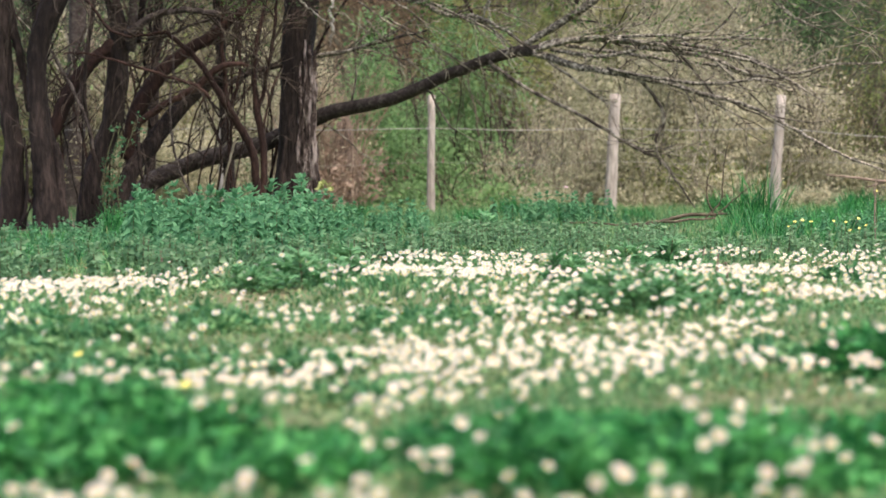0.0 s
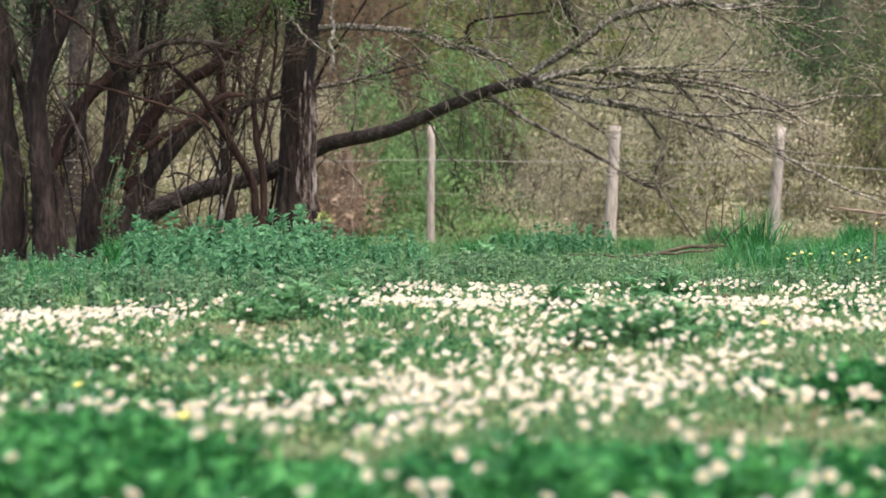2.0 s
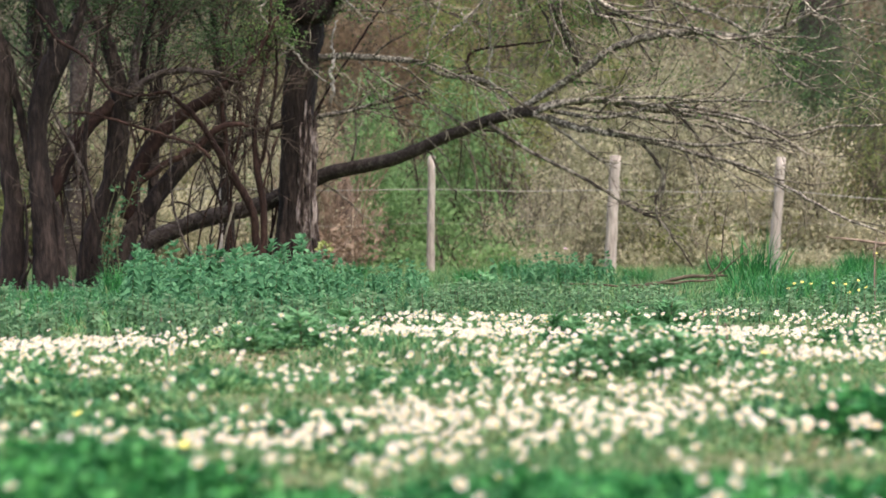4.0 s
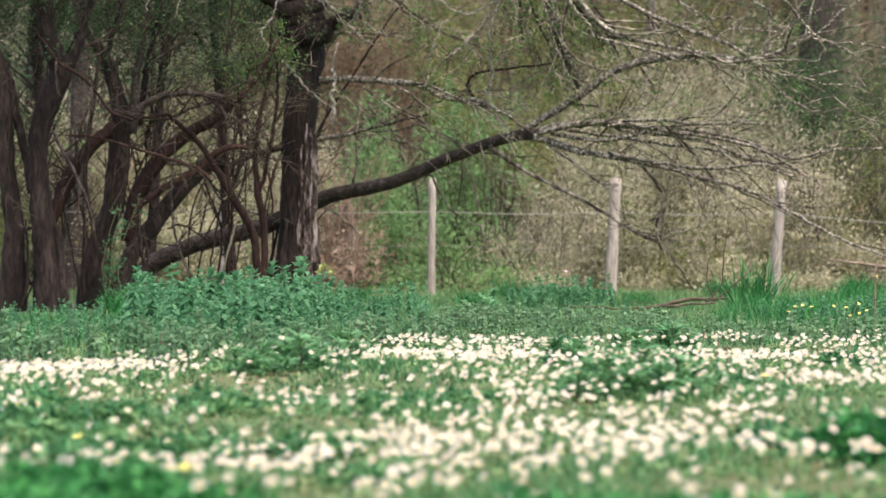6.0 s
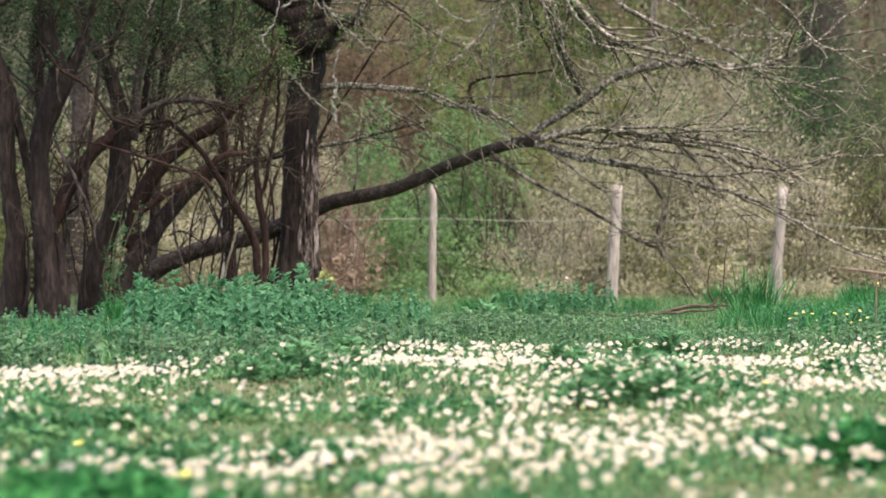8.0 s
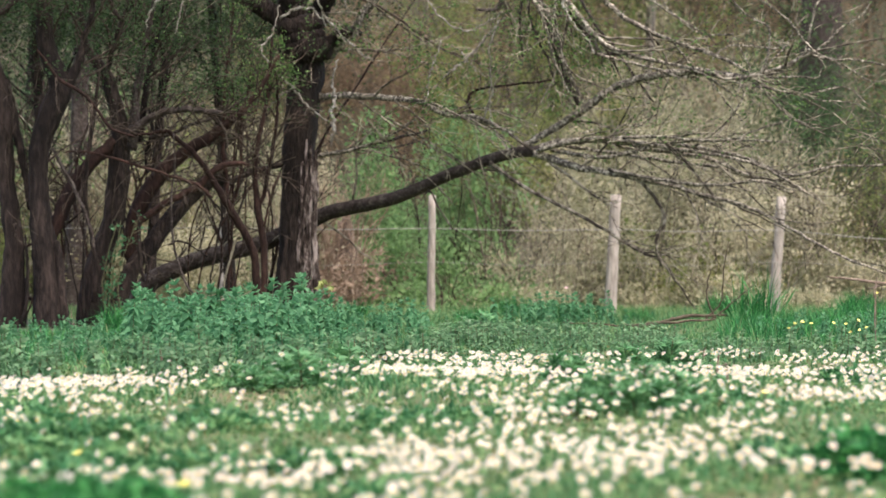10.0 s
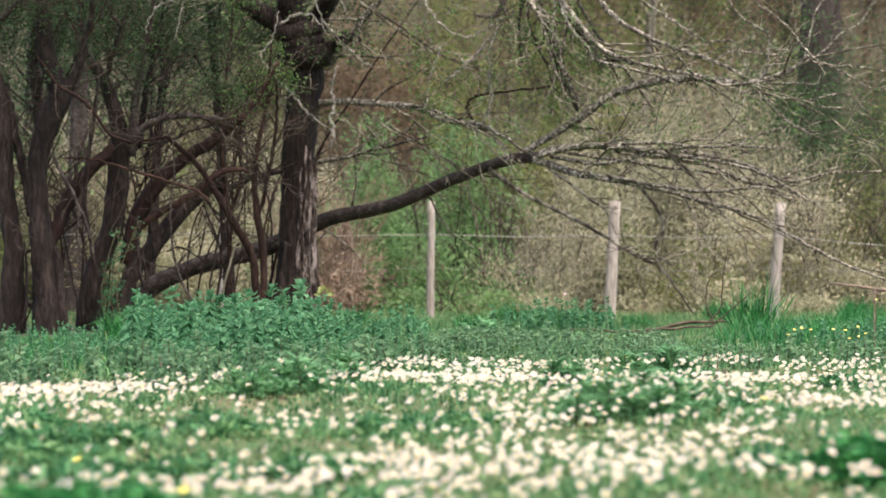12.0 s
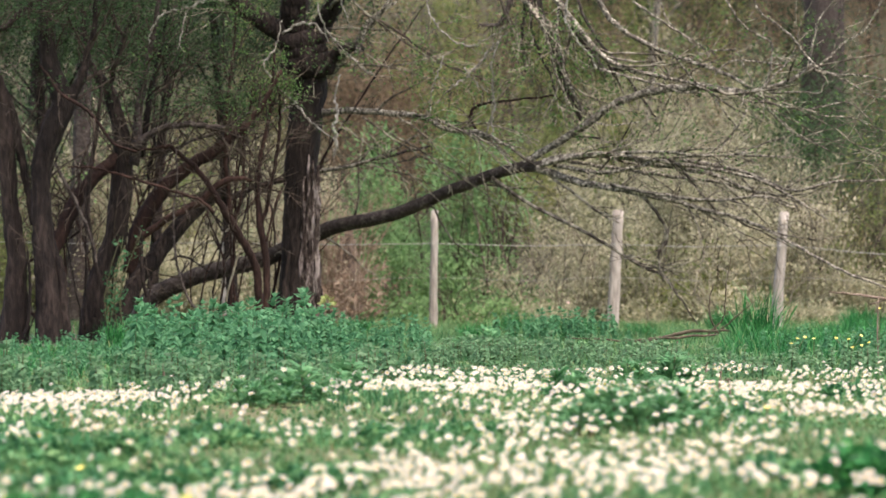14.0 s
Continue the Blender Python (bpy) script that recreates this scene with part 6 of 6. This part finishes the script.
def build_tall_tufts():
    for at, n, h, w, seed, label in (((2.52, 22.4), 100, 0.62, 0.010, 411, "tall green tuft of broad pointed grass leaves"), ((2.72, 21.6), 60, 0.26, 0.008, 412, "green tuft of broad grass leaves"),
                                     ((-2.65, 23.0), 110, 0.30, 0.008, 413, "green grass tuft at the foot of the trunks"), 
                                     ((3.3, 20.5), 120, 0.30, 0.008, 415, "rank green grass tuft with buttercups"), ((2.75, 20.2), 100, 0.24, 0.008, 416, "rank green grass tuft with buttercups"),
                                     ((1.15, 24.5), 120, 0.26, 0.010, 417, "green grass mound before the fence"), ((-2.2, 22.2), 100, 0.26, 0.007, 418, "green grass tuft among nettles"),
                                     ((0.75, 29.0), 120, 0.30, 0.010, 419, "green grass mound by the fence"), ((3.0, 30.0), 140, 0.34, 0.010, 420, "green grass mound by the fence"),
                                     ((4.4, 29.5), 140, 0.36, 0.010, 421, "green grass mound by the fence"), ((1.9, 27.0), 90, 0.20, 0.009, 422, "low green grass mound"),
                                     ((0.3, 26.0), 110, 0.24, 0.009, 423, "low green grass mound"), ((3.9, 26.0), 130, 0.34, 0.010, 424, "rank green grass mound"),
                                     ((-0.9, 28.0), 120, 0.26, 0.009, 425, "grass mound beside the old tree"),
                                     ((2.95, 21.4), 130, 0.30, 0.008, 426, "rank arching grass tuft"), ((3.2, 21.9), 130, 0.34, 0.008, 427, "rank arching grass tuft"),
                                     ((2.6, 21.6), 110, 0.24, 0.008, 428, "rank arching grass tuft"), ((3.4, 19.6), 120, 0.26, 0.008, 429, "rank arching grass tuft")):
        rng = np.random.default_rng(seed)
        root = thing("tall_grass_tuft", (*at, float(ground_height(*at))), label, "grass tuft", "tall grass tufts")
        for part, share, lean in (("upright_growth", 0.35, (0.05, 0.45)), ("arching_growth", 0.65, (0.55, 1.35))):
            k = int(n * share * 2)
            a, d = rng.uniform(0, 6.28, k), 0.16 * np.sqrt(rng.uniform(0, 1, k))
            v, loops, totals = blade_arrays(d * np.cos(a), d * np.sin(a), h * rng.uniform(0.45, 1.05, k), rng.uniform(0.6, 1.2, k) * w, rng.uniform(*lean, k), rng, np.full(k, -0.01))
            ob = tagged(new(part, array_mesh(part, v, loops, totals, DEEP_GRASS)), kind="stuff")
            ob.parent = root


def flower(name, label, at, height, petal, radius, heads, seed, group):
    rng = random.Random(seed)
    root = thing(name, (*at, float(ground_height(*at))), label, "flower", group)
    for k in range(heads):
        dx, dy, h = (rng.gauss(0, 0.05), rng.gauss(0, 0.05), height * rng.uniform(0.75, 1.1)) if heads > 1 else (0, 0, height)
        t = Tubes()
        path, rad = smooth_path([(0, 0, 0), (dx * 0.4, dy * 0.4, h * 0.5), (dx, dy, h)], [0.003, 0.0025, 0.002], 4)
        t.add(path, rad, 5)
        stem = t.build("stem", STEM, root)
        v, loops, totals, index = head_arrays(daisy_template(), np.array([[dx, dy, h]]), np.array([radius]), np.array([rng.uniform(0.3, 0.8)]), np.array([-1.6 + rng.gauss(0, 0.4)]), np.array([rng.random() * 6]))
        head = new("flower_head", array_mesh("flower_head", v, loops, totals, [petal, YOLK], index))
        head.parent = stem


def build_flowers():
    for i, (x, y, h, n) in enumerate(((2.27, 18.2, 0.16, 3), (2.60, 18.0, 0.17, 3), (2.66, 17.8, 0.14, 3), (2.33, 17.6, 0.15, 1), (2.85, 18.3, 0.36, 1))):
        flower("buttercup", "yellow buttercup above the grass", (x, y), h, BUTTER, 0.013, n, 430 + i, "buttercups at the meadow's edge")
    for i, (x, y) in enumerate(((0.36, 5.21), (1.08, 9.34), (-0.81, 6.84), (-0.93, 7.17), (-0.51, 5.56))):
        flower("dandelion", "small yellow flower in the short turf", (x, y), 0.06, BUTTER, 0.014, 1, 450 + i, "yellow flowers in the turf")
    flower("mauve_flower", "pale mauve flower head on a leafy stem", (1.08, 24.2), 0.36, MAUVE, 0.019, 1, 460, "")


def build_stalks():
    rng = random.Random(470)
    for (x, y), h, lean in (((-1.32, 13.24), 0.095, -0.01), ((-1.56, 14.06), 0.07, 0.0), ((1.34, 13.60), 0.12, 0.01), ((1.31, 14.14), 0.11, 0.02), ((1.51, 18.20), 0.13, 0.015),
                            ((2.71, 17.43), 0.42, 0.0), ((-2.70, 20.62), 0.22, -0.03), ((-1.42, 19.04), 0.3, 0.01), ((0.68, 11.25), 0.08, 0.01), ((1.27, 12.38), 0.1, -0.01)):
        root = thing("dead_stalk", (x, y, float(ground_height(x, y))), "thin dry brown plant stalk standing in the grass", "stalk", "dry stalks")
        t = Tubes()
        path, rad = smooth_path([(0, 0, -0.01), (lean * 0.5 + rng.gauss(0, 0.004), 0, h * 0.5), (lean, 0, h)], [0.005, 0.0045, 0.003], 4, 0.001, rng)
        t.add(path, rad, 6)
        ends = []
        t.build("stem", STRAW_BARK, root)
        w = Tubes()
        grow(w, path, rad, rng, 3, h * 0.25, 0, ends)
        if w.v:
            tagged(w.build("side_growth", STRAW_BARK, root), kind="stuff")


def build_bud_stem():
    root = thing("budding_shoot", (-1.14, 23.60, 0.13), "pale leaning shoot with a yellow-green bud", "plant")
    o = Vector((-1.14, 23.60, 0.13))
    t = Tubes()
    path, rad = smooth_path([Vector(p) - o for p in ((-1.14, 23.60, 0.04), (-1.12, 23.60, 0.20), (-1.02, 23.60, 0.30), (-0.98, 23.60, 0.38))], [0.008, 0.008, 0.007, 0.005], 5)
    t.add(path, rad, 6)
    t.build("stem", STRAW_BARK, root)
    rng = np.random.default_rng(5)
    leaves_object("bud", rng.normal(0, 0.018, (40, 3)) + np.array(path[-1]), 0.045, BUD, root, "yellow-green opening leaf bud", 5, -0.3, 0.7)


DEADWOOD = material("fallen_wood", [(0.022, 0.018, 0.011), (0.06, 0.049, 0.031), (0.14, 0.118, 0.08)], 9, 50, 0.95, 0.6, 0.006)
STRAW_BARK = material("dry_stem", [(0.08, 0.056, 0.04), (0.16, 0.12, 0.09), (0.29, 0.23, 0.175)], 14, 60, 0.85, 0.4, 0.003)
MAUVE = material("mauve_petal", [(0.45, 0.25, 0.40), (0.60, 0.42, 0.55)], 30, 120, 0.6, 0)
BUD = material("bud_leaf", [(0.22, 0.28, 0.08), (0.42, 0.46, 0.18)], 12, 60, 0.6, 0, translucent=0.3)
build_fallen_branch()
build_hanging_boughs()
build_tall_tufts()
build_flowers()
build_stalks()
build_bud_stem()


def build_trunk_shoots():
    """Leafy shoots that climb the mossy trunk."""
    root = thing("climbing_shoot", (-2.93, 25.2, 0.0), "green leafy shoots climbing a mossy trunk", "plant")
    rng = random.Random(480)
    t, ends = Tubes(), []
    for dx in (-0.05, 0.03, 0.1):
        path, rad = smooth_path([(dx, -0.05, 0), (dx + rng.gauss(0, 0.04), -0.08, 0.4), (dx + rng.gauss(0, 0.06), -0.06, 0.95)], [0.006, 0.005, 0.003], 5, 0.006, rng)
        t.add(path, rad, 5)
        grow(t, path, rad, rng, 9, 0.16, 0, ends, 0.0, 0.1)
    t.build("stem", STEM, root)
    e = np.array([tuple(p) for p in ends])
    r = np.random.default_rng(481)
    leaves_object("foliage", e[r.integers(0, len(e), 260)] + r.normal(0, 0.02, (260, 3)), 0.038, NETTLE, root, seed=482, narrow=0.6)


build_trunk_shoots()
